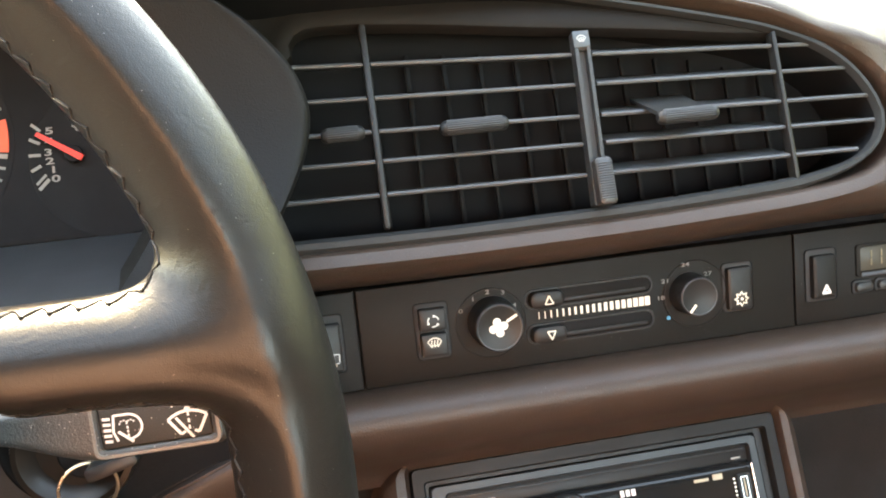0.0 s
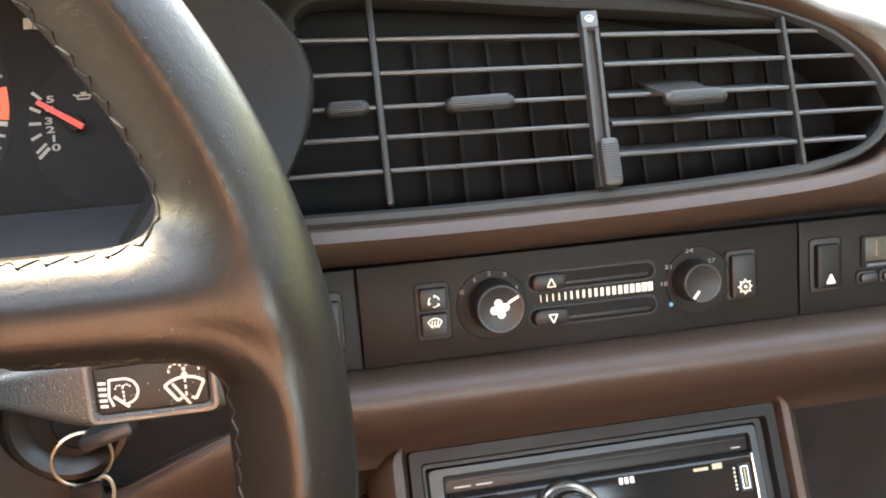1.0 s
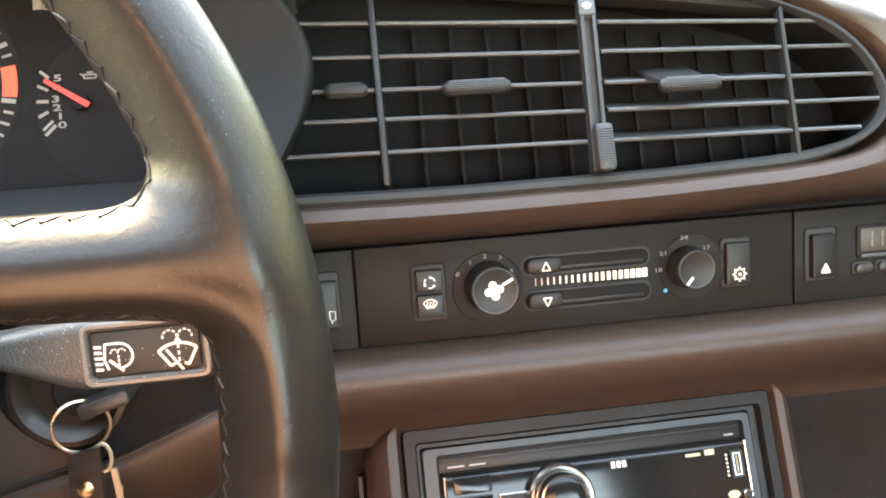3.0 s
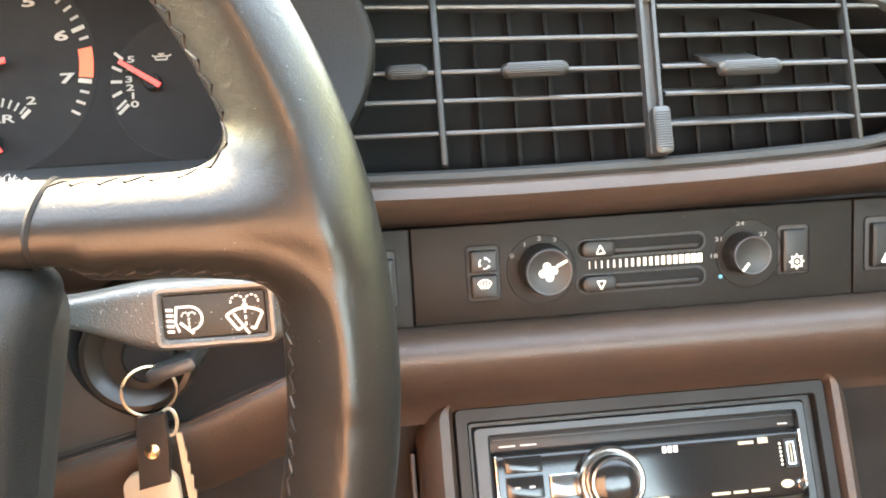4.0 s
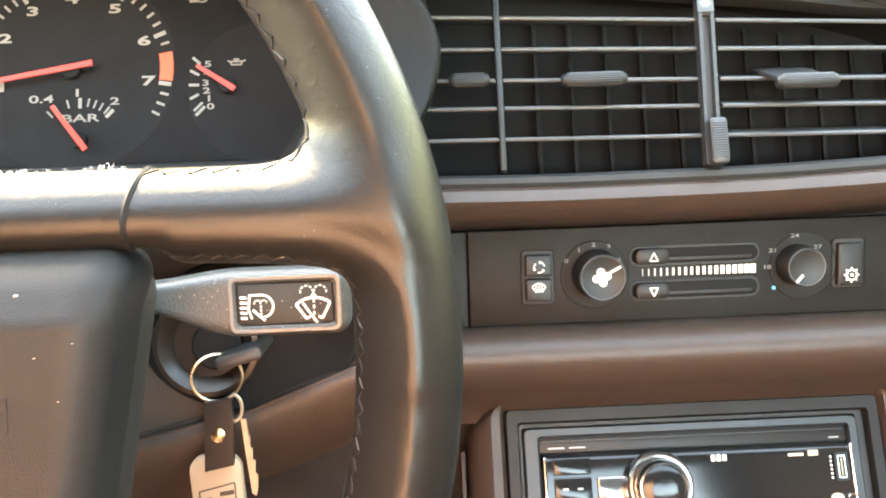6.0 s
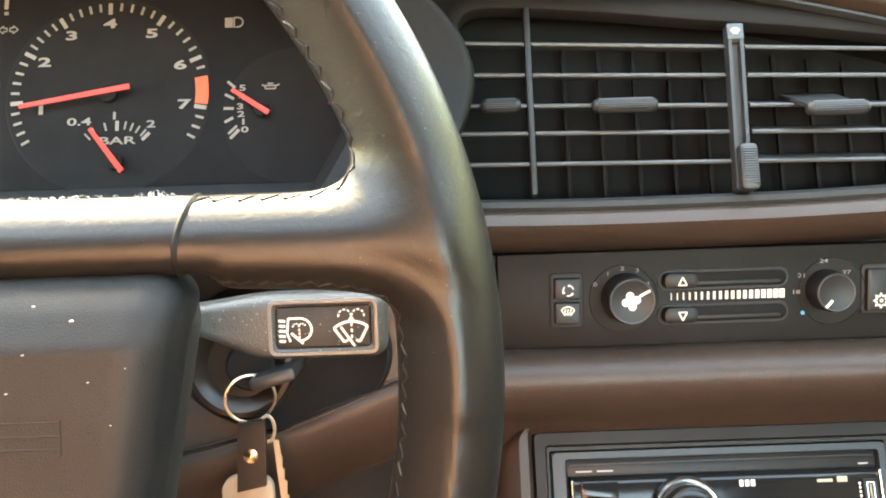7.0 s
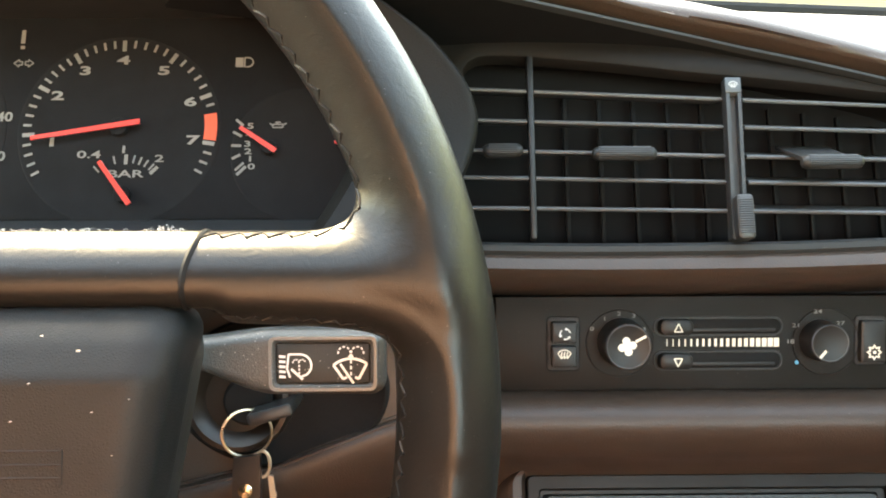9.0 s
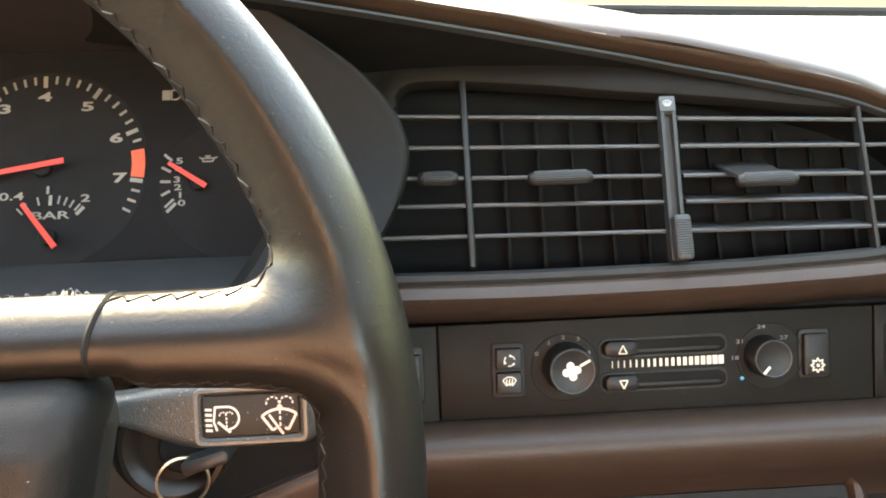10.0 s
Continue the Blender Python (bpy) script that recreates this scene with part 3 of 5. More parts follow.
# upright vanes behind the slats, darkened for the shade in the duct
for k in range(12):
    x = -0.0713 + 0.0196 * k
    top = onv(x, float(np.interp(x, (-0.2, 0.0, 0.105, 0.1475, 0.18), (0.160, 0.145, 0.133, 0.121, 0.090))))[1]
    part("vane", plate(x - 0.0012, x + 0.0012, 0.001, top, 0.0315, 0.0345, 0.0006, 0.0005, n=2), VANE, vent, at=VM)


def thumb(u, v, w, y, depth):
    bm = bmesh.new()
    rings = []
    for k, (dx, s) in enumerate(((-w / 2, 0.55), (-w / 2 + 0.001, 0.85), (-w / 2 + 0.0025, 1), (w / 2 - 0.0025, 1), (w / 2 - 0.001, 0.85), (w / 2, 0.55))):
        rings.append([(u + dx, y + s * 0.0036 * math.sin(2 * math.pi * j / 16), v + s * 0.0036 * math.cos(2 * math.pi * j / 16)) for j in range(16)])
    loft(rings, bm=bm)
    ob = part("thumb_knob", bm, KNOB, vent, at=VM)
    for j in range(9):
        a = radians(205 + 130 * j / 8)
        r = bmesh.new()
        rod([(u - w / 2 + 0.003, y + 0.0036 * math.sin(a), v + 0.0036 * math.cos(a)), (u + w / 2 - 0.003, y + 0.0036 * math.sin(a), v + 0.0036 * math.cos(a))], 0.00032, 5, bm=r)
        part("rib", r, BLACK, ob, at=VM)
    back = 0.0175 if depth > 0.02 else 0.0036
    part("stem", loft([[(u + s * w * 0.40, y, v - 0.0008), (u + s * w * 0.40, y, v + 0.0016), (u + s * w * 0.46, y + depth, v + back + 0.0008), (u + s * w * 0.46, y + depth, v + back - 0.0008)] for s in (-1, 1)]), BLACK, vent, at=VM)


thumb(-0.0291, 0.0414, 0.0328, -0.010, 0.016)
thumb(0.0730, 0.0338, 0.0308, -0.020, 0.032)
thumb(-0.0911, 0.0444, 0.0205, -0.006, 0.012)

# defrost lever
def leaning(x0, x1, z0, z1, r, lean=0.0215):
    """A rounded rectangle that leans with height, as the lever does."""
    return [(x + lean * (z - z0), z) for x, z in rr(x0, x1, z0, z1, r, 4)]


lever = part("lever_track", frame_plate(leaning(0.0252, 0.0336, -0.0030, 0.0845, 0.001), leaning(0.0275, 0.0313, -0.0015, 0.0745, 0.0005), -0.0065, 0.0), BLACK, vent, at=VM)
part("lever_slot", slab(leaning(0.0274, 0.0314, -0.002, 0.0750, 0.0004), -0.003, 0.0), DARK, lever, at=VM)
lab = part("lever_label", plate(0.0267, 0.0350, 0.0758, 0.0840, -0.0071, -0.0060, 0.0005, 0.0002), material("label_plastic", (0.045, 0.052, 0.058), 0.5, spots=0.1), lever, at=VM)
bm = bmesh.new()
cx, cz, s = 0.0308, 0.0802, 0.0024
fan_top = [(cx + s * 1.25 * math.sin(radians(a)), cz - s * 0.75 + s * 1.35 * math.cos(radians(a))) for a in range(-52, 53, 13)]
stroke(fan_top + [(cx + s * 0.45, cz - s * 0.55), (cx - s * 0.45, cz - s * 0.55)] + fan_top[:1], 0.0005, -0.0071, 0.00012, bm)
for dx in (-0.4, 0.0, 0.4):
    stroke([(cx + s * dx, cz - s * 0.8), (cx + s * dx, cz + s * 0.2)], 0.0005, -0.0071, 0.00012, bm)
part("symbol", bm, GREY, lab, at=VM, smooth=False)
knob = part("lever_knob", plate(0.0264, 0.0352, -0.0036, 0.0196, -0.0130, -0.004, 0.0022, 0.0018), BLACK, lever, at=VM)
for k in range(15):
    z = -0.0005 + 0.00122 * k
    r = bmesh.new()
    rod([(0.0270, -0.0130, z), (0.0346, -0.0130, z)], 0.00036, 5, bm=r)
    part("rib", r, BLACK, knob, at=VM)


# ---- climate panel ----
def button(name, box, parent, y=-0.005, mat=None, r=0.0012, back=0.004, bev=0.0010, label=""):
    return part(name, plate(*box, y, back, r, bev), mat or KNOB, parent, label)


def well(box, parent, y=-0.0004, r=0.0022):
    """A dark frame round a switch: a thin lip and a flat plate for the shaded hole."""
    x0, x1, z0, z1 = box
    w = part("switch_well", frame_plate(rr(x0 - 0.0007, x1 + 0.0007, z0 - 0.0007, z1 + 0.0007, r + 0.0005), rr(x0, x1, z0, z1, r), -0.0007, 0.003, 0.0004), PIT, parent)
    part("shadow_gap", plate(x0, x1, z0, z1, -0.00035, 0.003, r, 0.0001), DARK, w)
    return w


def icon(strokes, w, y, parent, mat=WHITE, name="symbol"):
    bm = bmesh.new()
    for s in strokes:
        stroke(s, w, y, 0.00012, bm)
    return part(name, bm, mat, parent, smooth=False)


def defrost_strokes(cx, cz, s):
    """The windscreen symbol: a fan outline with three rising waves."""
    top = [(cx + s * math.sin(radians(a)) * 1.25, cz - s * 0.75 + s * 1.35 * math.cos(radians(a))) for a in range(-52, 53, 13)]
    bot = [(cx + s * math.sin(radians(a)) * 0.62, cz - s * 0.95 + s * 0.50 * math.cos(radians(a))) for a in range(-52, 53, 26)]
    out = [top + bot[::-1] + top[:1]]
    for dx in (-0.42, 0.0, 0.42):
        out.append([(cx + s * (dx + 0.08 * math.sin(k * 2.1)), cz - s * 0.75 + s * 0.26 * k) for k in range(5)])
    return out


panel = thing("climate_panel", (0.026, 0.0, -0.026), "dark plastic climate control panel with knobs and sliders", "control panel")
part("faceplate", plate(-0.0935, 0.1460, -0.0262, 0.0255, 0.0, 0.012, 0.0006, 0.0005), PANEL, panel)

part("backing", plate(-0.128, 0.30, -0.0275, 0.0250, 0.005, 0.0125, 0.0006, 0.0003), PIT, panel)
well((-0.0650, -0.0478, -0.0148, 0.0142), panel)
b = button("recirculation_button", (-0.0634, -0.0493, 0.0008, 0.0122), panel)
icon([arc(-0.0562, 0.0058, 0.0028, a, a + 62, 5) for a in (12, 132, 252)], 0.0006, -0.0050, b)
icon([[(-0.0562 + 0.0028 * math.cos(radians(a + 58)), 0.0058 + 0.0028 * math.sin(radians(a + 58))), (-0.0562 + 0.0028 * math.cos(radians(a + 80)), 0.0058 + 0.0028 * math.sin(radians(a + 80)))] for a in (12, 132, 252)], 0.0012, -0.0050, b)
b = button("defrost_button", (-0.0634, -0.0495, -0.0127, -0.0009), panel)
icon(defrost_strokes(-0.0566, -0.0050, 0.0036), 0.0006, -0.0050, b, CREAM)


def dial(cx, cz, ring_c, ring_r, r, y, name):
    """A rotary knob on a shallow round seat."""
    part("dial_seat", spun([(ring_r, 0.002), (ring_r, -0.0003), (ring_r - 0.0003, -0.0006), (ring_r - 0.0008, -0.0006), (ring_r - 0.0010, -0.0003), (ring_r * 0.74, -0.0004), (0, -0.0004)], 64), PANEL, panel, at=Matrix.Translation((ring_c[0], 0, ring_c[1])))
    kn = part(name, spun([(r * 1.10, 0.0), (r * 1.08, y * 0.5), (r * 1.03, y * 0.88), (r * 0.99, y * 0.97), (r * 0.93, y), (r * 0.90, y * 0.985), (0, y * 0.985)], 56), KNOB, panel, at=Matrix.Translation((cx, 0, cz)))
    # ring in the paler vent plastic, standing in for the rim's sheen
    part("knob_edge_sheen", spun([(r * 1.005, y * 0.955), (r * 0.990, y * 0.990), (r * 0.955, y * 1.012), (r * 0.920, y * 1.004), (r * 0.910, y * 0.980)], 56), VENT, kn, at=Matrix.Translation((cx, 0, cz)))
    return kn


fan = dial(-0.0246, 0.0006, (-0.0256, -0.0003), 0.0188, 0.0121, -0.0165, "fan_knob")
bm = bmesh.new()
for a in (12, 102, 192, 282):
    c = (-0.0252 + 0.0029 * math.cos(radians(a)), 0.0008 + 0.0029 * math.sin(radians(a)))
    slab(arc(*c, 0.0021, 0, 345, 14), -0.0165, -0.0161, bm)
slab(arc(-0.0252, 0.0008, 0.0011, 0, 345, 14), -0.0166, -0.0161, bm)
part("fan_symbol", bm, CREAM, fan, smooth=False)
icon([[(-0.0208, 0.0034), (-0.0153, 0.0062)]], 0.0013, -0.0164, fan, CREAM, "pointer")
temp = dial(0.0843, 0.0012, (0.0880, 0.0002), 0.0186, 0.0102, -0.0130, "temperature_knob")
icon([[(0.0787, -0.0067), (0.0821, -0.0028)]], 0.0014, -0.0130, temp, CREAM, "pointer")
for text, x, z in (("0", -0.041, 0.008), ("1", -0.034, 0.0135), ("2", -0.0262, 0.0162), ("3", -0.018, 0.0150), ("4", -0.0125, 0.0075), ("18", 0.0680, 0.0003), ("21", 0.0712, 0.0092), ("24", 0.0830, 0.0168), ("27", 0.0955, 0.0102)):
    lettering(text, 0.0031, DIAL, panel, Matrix.Translation((x, -0.0007, z)), "numeral", stretch=1.55, bold=0.00002)
part("cold_mark", spun([(0.0011, 0.0), (0.0011, -0.0002), (0, -0.0002)], 20), BLUE, panel, at=Matrix.Translation((0.0720, -0.0001, -0.0112)))

for z0, z1, tip, nm in ((0.0036, 0.0143, 1, "upper"), (-0.0152, -0.0042, -1, "lower")):
    zc = (z0 + z1) / 2
    g = part("slider_track", frame_plate(rr(-0.0072, 0.0640, z0, z1, 0.0050), rr(-0.0060, 0.0628, z0 + 0.0012, z1 - 0.0012, 0.0040), -0.0008, 0.003, 0.0005), KNOB, panel)
    part("groove", plate(-0.0062, 0.0630, z0 + 0.0010, z1 - 0.0010, 0.0012 - 0.0014, 0.003, 0.0040, 0.0002), PIT, g)
    part("slot_ledge", plate(0.010, 0.0600, zc - 0.0030, zc - 0.0012, -0.0006, 0.003, 0.0008, 0.0002), KNOB, g)
    s = part("slider", plate(-0.0048, 0.0132, zc - 0.0042, zc + 0.0044, -0.0065, 0.002, 0.0036, 0.0016), KNOB, g)
    c = (0.0048, 0.0090 if tip > 0 else -0.0098)
    tri = [(c[0] - 0.0022, c[1] - 0.0021 * tip), (c[0] + 0.0022, c[1] - 0.0021 * tip), (c[0], c[1] + 0.0023 * tip)]
    icon([[tri[0], tri[1]], [tri[1], tri[2]], [tri[2], tri[0]]], 0.00062, -0.0065, s, CREAM)
for k in range(19):
    f = k / 18
    x = 0.0002 + 0.0590 * f
    w, h = 0.0004 + 0.0024 * f ** 1.1, 0.0019 + 0.0005 * f
    part("scale_bar", slab([(x, -h), (x + w, -h), (x + w, h), (x, h)], -0.00025, 0.0005), CREAM, panel, smooth=False)

well((0.1040, 0.1212, -0.0125, 0.0140), panel)
b = button("air_conditioning_button", (0.1056, 0.1194, -0.0112, 0.0120), panel, -0.0042, bev=0.0014)
def star(r0, r1, y, mat):
    return part("symbol", slab([(0.1126 + r * math.cos(radians(22.5 * k)), -0.0052 + r * math.sin(radians(22.5 * k))) for k, r in enumerate((r0, r1) * 8)], y, -0.0040), mat, b, smooth=False)


star(0.0044, 0.0029, -0.0044, CREAM)
star(0.0031, 0.0019, -0.0046, KNOB)
part("symbol_centre", spun([(0.0009, -0.0040), (0.0009, -0.0048), (0, -0.0048)], 20), CREAM, b, at=Matrix.Translation((0.1126, 0, -0.0052)))

# ---- switch panel beside the wheel ----
side = thing("switch_panel", (-0.14, 0.0, -0.026), "dark plastic switch panel beside the climate controls", "control panel")
part("faceplate", plate(-0.127, -0.0947, -0.0262, 0.0255, 0.0, 0.012, 0.0006, 0.0005), PANEL, side)
well((-0.1215, -0.1022, -0.0150, 0.0148), side)
b = button("rocker_switch", (-0.1205, -0.1033, -0.0138, 0.0110), side, -0.0042, bev=0.0014)
icon([[(-0.1081, -0.0043), (-0.1051, -0.0046), (-0.1053, -0.0088), (-0.1070, -0.0094), (-0.1079, -0.0084), (-0.1081, -0.0043)], [(-0.1071, -0.0092), (-0.1071, -0.0106)]], 0.0005, -0.0042, b)

# ---- hazard switch and clock ----
right = thing("clock_panel", (0.2, 0.0, -0.026), "dark plastic panel with hazard switch and digital clock", "control panel")
part("faceplate", plate(0.1472, 0.30, -0.0262, 0.0255, 0.0, 0.012, 0.0006, 0.0005), PANEL, right)
well((0.1532, 0.1716, -0.0137, 0.0152), right)
b = button("hazard_switch", (0.1556, 0.1692, -0.0118, 0.0124), right, -0.0046, mat=BROWN_DARK, bev=0.0018)
icon([[(0.1603, -0.0088), (0.1653, -0.0088)], [(0.1653, -0.0088), (0.1628, -0.0040)], [(0.1628, -0.0040), (0.1603, -0.0088)], [(0.1617, -0.0079), (0.1639, -0.0079), (0.1628, -0.0058), (0.1617, -0.0079)]], 0.0008, -0.0046, b)
w = part("clock_frame", frame_plate(rr(0.1836, 0.2222, -0.0034, 0.0150, 0.002), rr(0.1866, 0.2178, -0.0002, 0.0130, 0.001), -0.0010, 0.003, 0.0006), PANEL, right)
part("clock_screen", plate(0.1864, 0.2180, -0.0004, 0.0132, -0.0003, 0.004, 0.001, 0.0001), LCD, w)
part("clock_lip", plate(0.1866, 0.2178, -0.0032, -0.0012, -0.0018, 0.001, 0.0006, 0.0004), material("clock_lip_plastic", (0.062, 0.068, 0.078), 0.4, spots=0.2), w)
SEG = {"1": "bc", "3": "abgcd", "5": "afgcd"}
DIGIT = material("clock_digit", (0.20, 0.165, 0.10), 0.4, spots=0.2, spot_scale=500)
for ch, x in (("1", 0.1915), ("1", 0.1978), ("3", 0.2050), ("5", 0.2118)):
    bm = bmesh.new()
    for sname in SEG[ch]:
        a, c, g = 0.0019, 0.0067, 0.0042
        ends = {"a": ((-a, g), (a, g)), "g": ((-a, 0), (a, 0)), "d": ((-a, -g), (a, -g)), "b": ((a, 0.0003), (a, g)), "c": ((a, -g), (a, -0.0003)), "f": ((-a, 0.0003), (-a, g)), "e": ((-a, -g), (-a, -0.0003))}[sname]
        stroke([(x + p, c + q) for p, q in ends], 0.0008, -0.0004, 0.0002, bm)
    part("clock_digit", bm, DIGIT, w, smooth=False)
for x in (0.1876, 0.2015, 0.2152):
    well((x - 0.0062, x + 0.0060, -0.0125, -0.0055), right)
    button("clock_button", (x - 0.0050, x + 0.0053, -0.0118, -0.0064), right, -0.0034, mat=BLACK, bev=0.0016, r=0.0022)

# ---- radio (its plane leans back further) ----
bez = thing("radio_bezel", (0.027, 0.0, -0.15), "dark plastic surround framing the car radio", "bezel")
part("outer_frame", frame_plate(rr(-0.0765, 0.1310, -0.072, 0.0105, 0.003), rr(-0.0690, 0.1240, -0.062, 0.0020, 0.002), -0.006, 0.012, 0.002), BROWN_DARK, bez, at=RM)
part("inner_lip", frame_plate(rr(-0.0690, 0.1240, -0.0620, 0.0020, 0.002), rr(-0.0672, 0.1192, -0.0580, -0.0004, 0.0015), -0.0012, 0.012, 0.0006), KNOB, bez, at=RM)
radio = thing("car_radio", (0.027, 0.0, -0.14), "car radio with gloss black face and chrome rotary knob", "radio")
part("trim_ring", frame_plate(rr(-0.0670, 0.1190, -0.0575, -0.0008, 0.003), rr(-0.0580, 0.1140, -0.0530, -0.0055, 0.002), -0.0030, 0.012, 0.0012), TRIM, radio, at=RM)
part("disc_slot", plate(-0.0580, 0.1140, -0.0145, -0.0055, 0.0005, 0.010, 0.001, 0.0004), KNOB, radio, at=RM)
part("slot_lip", plate(-0.0560, 0.1125, -0.0086, -0.0078, -0.0008, 0.002, 0.0003, 0.0002), BLACK, radio, at=RM)


def radio_face():
    """The bulging gloss face: its upper edge rolls back."""
    prof = [(0.006, -0.0140), (0.0004, -0.0146), (-0.0026, -0.0168), (-0.0038, -0.0205), (-0.0042, -0.0300), (-0.0042, -0.0440), (-0.0036, -0.0490), (-0.0016, -0.0512), (0.004, -0.0520)]
    prof = smooth_line(prof, 4)
    rings = []
    for x, s in ((-0.0565, 0.3), (-0.0560, 0.8), (-0.0550, 1.0), (0.1115, 1.0), (0.1128, 0.8), (0.1134, 0.3)):
        rings.append([(x, y * s if y < 0 else y, z) for y, z in prof])
    return loft(rings)


face = part("faceplate", radio_face(), GLOSS, radio, at=RM)
for box in ((-0.0515, -0.0310, -0.0395, -0.0275), (-0.0515, -0.0310, -0.0262, -0.0170), (-0.0515, -0.0130, -0.0475, -0.0415)):
    part("key_button", plate(*box, -0.0052, 0.002, 0.0008, 0.0006), GLOSS, radio, at=RM)
part("menu_button", plate(-0.0280, -0.0125, -0.0405, -0.0280, -0.0056, 0.002, 0.0008, 0.0008), GUNMETAL, radio, at=RM)
part("chrome_edge", plate(0.1128, 0.1140, -0.0470, -0.0160, -0.0045, 0.002, 0.0005, 0.0004), CHROME, radio, at=RM)
part("chrome_edge", plate(-0.0565, -0.0552, -0.0480, -0.0165, -0.0045, 0.002, 0.0005, 0.0004), CHROME, radio, at=RM)
rk = part("volume_knob", spun([(0.0185, -0.002), (0.0185, -0.007), (0.0180, -0.0095), (0.0168, -0.0105), (0.0152, -0.0102), (0.0146, -0.0108), (0.0140, -0.0165), (0.0132, -0.0180), (0.0122, -0.0182), (0.0116, -0.0172)], 64), GUNMETAL, radio, at=RM @ Matrix.Translation((0.0050, 0, -0.0340)))
part("knob_cap", spun([(0.0118, -0.010), (0.0117, -0.0172), (0.0095, -0.0182), (0.0050, -0.0190), (0, -0.0192)], 48), GLOSS, rk, at=RM @ Matrix.Translation((0.0050, 0, -0.0340)))


def bars(boxes, y, mat, parent, at, name="print"):
    for x0, x1, z0, z1 in boxes:
        part(name, slab([(x0, z0), (x1, z0), (x1, z1), (x0, z1)], y - 0.0001, y + 0.0004), mat, parent, at=at, smooth=False)


# maker's mark as three plain blocks; unreadable print as bars
bars([(0.0356, 0.0376, -0.0224, -0.0190), (0.0386, 0.0408, -0.0224, -0.0190), (0.0418, 0.0440, -0.0224, -0.0190)], -0.0042, WHITE, radio, RM, "maker_mark")
bars([(0.0782, 0.0866, -0.0216, -0.0200)], -0.0042, DIM, radio, RM)
bars([(0.0892, 0.0948, -0.0218, -0.0188)], -0.0042, DIM, radio, RM)
bars([(0.0266, 0.0360, -0.0480, -0.0452)], -0.0042, DIM, radio, RM)
bars([(0.0600, 0.0700, -0.0470, -0.0456), (0.0720, 0.0800, -0.0470, -0.0456), (0.0820, 0.0920, -0.0470, -0.0456)], -0.0042, DIM, radio, RM)
part("badge", spun([(0.0036, 0), (0.0036, -0.0003), (0, -0.0003)], 24), DIM, radio, at=RM @ pose(0.1025, -0.0042, -0.0442) @ Matrix.Diagonal((1, 1, 0.6, 1)))
bars([(-0.0470, -0.0440, -0.0342, -0.0330), (-0.0390, -0.0360, -0.0342, -0.0330)], -0.0053, GREY, radio, RM)
bars([(-0.0530, -0.0440, -0.0124, -0.0116), (-0.0412, -0.0322, -0.0124, -0.0116), (0.1040, 0.1095, -0.0130, -0.0122)], 0.0004, GREY, radio, RM)
usb = part("usb_port", frame_plate(rr(0.1030, 0.1105, -0.0358, -0.0206, 0.0008), rr(0.1042, 0.1094, -0.0346, -0.0218, 0.0005), -0.0052, 0.0, 0.0005), KNOB, radio, at=RM)
part("usb_shell", frame_plate(rr(0.1046, 0.1090, -0.0343, -0.0221, 0.0004), rr(0.1053, 0.1083, -0.0336, -0.0228, 0.0003), -0.0050, 0.0, 0.0002), GUNMETAL, usb, at=RM)
part("usb_socket", plate(0.1042, 0.1094, -0.0346, -0.0218, -0.0044, 0.0, 0.0004, 0.0001), PIT, usb, at=RM)
bars([(0.1066, 0.1074, -0.0330, -0.0234)], -0.0044, DIM, usb, RM, "contact")
bars([(0.1008, 0.1018, -0.0345 + 0.0022 * k, -0.0333 + 0.0022 * k) for k in range(6)], -0.0042, CREAM, radio, RM)
aux = part("aux_jack", spun([(0.0030, 0.0), (0.0030, -0.0050), (0.0024, -0.0056), (0.0016, -0.0054), (0.0014, -0.003)], 28), GUNMETAL, radio, at=RM @ Matrix.Translation((0.1107, 0, -0.0451)))
part("jack_hole", spun([(0.0015, -0.0020), (0.0015, -0.0042), (0, -0.0042)], 20), DARK, aux, at=RM @ Matrix.Translation((0.1107, 0, -0.0451)))

console = thing("console", (0.027, 0.0, -0.4), "brown leatherette centre console below the dashboard", "console")
crings = []
for grow, y in ((0.0, 0.012), (0.0005, -0.004), (0.003, -0.0085), (0.008, -0.0095), (0.014, -0.006), (0.020, 0.004), (0.022, 0.05)):
    crings.append([(x, y, z) for x, z in rr(-0.0765 - grow, 0.1312 + grow * 0.75, -0.30, 0.0108 + min(grow, 0.004), 0.003 + grow, 6)])
part("shell", loft(crings, cap=False), BROWN, console, at=RM)
for x0, x1 in ((-0.101, -0.0985), (0.1475, 0.150)):
    part("side_cheek", plate(x0, x1, -0.30, -0.012, 0.01, 0.12, 0.001), BROWN, console, at=RM)

# ---- instruments ----
cluster = thing("instrument_cluster", (-0.28, 0.0, 0.06), "instrument cluster with tachometer and red needles", "instrument cluster")
part("dial_face", plate(-0.56, -0.145, -0.0535, 0.085, 0.0, 0.004, 0.004), GAUGE, cluster, at=GM)


def polar(c, r, a):
    return c[0] + r * math.cos(radians(a)), c[1] + r * math.sin(radians(a))


def gauge(name, c, r, parent=cluster):
    return part(name, spun([(r, 0.001), (r, -0.0001), (r - 0.0006, -0.0003), (r - 0.0012, -0.0002), (0, -0.0002)], 72), GAUGE, parent, at=GM @ Matrix.Translation((c[0], 0, c[1])))


def mark(parent, c, r0, r1, a, w, mat=NUMERAL, name="tick"):
    bm = stroke([polar(c, r0, a), polar(c, r1, a)], w, -0.0005, 0.00015)
    return part(name, bm, mat, parent, at=GM, smooth=False)


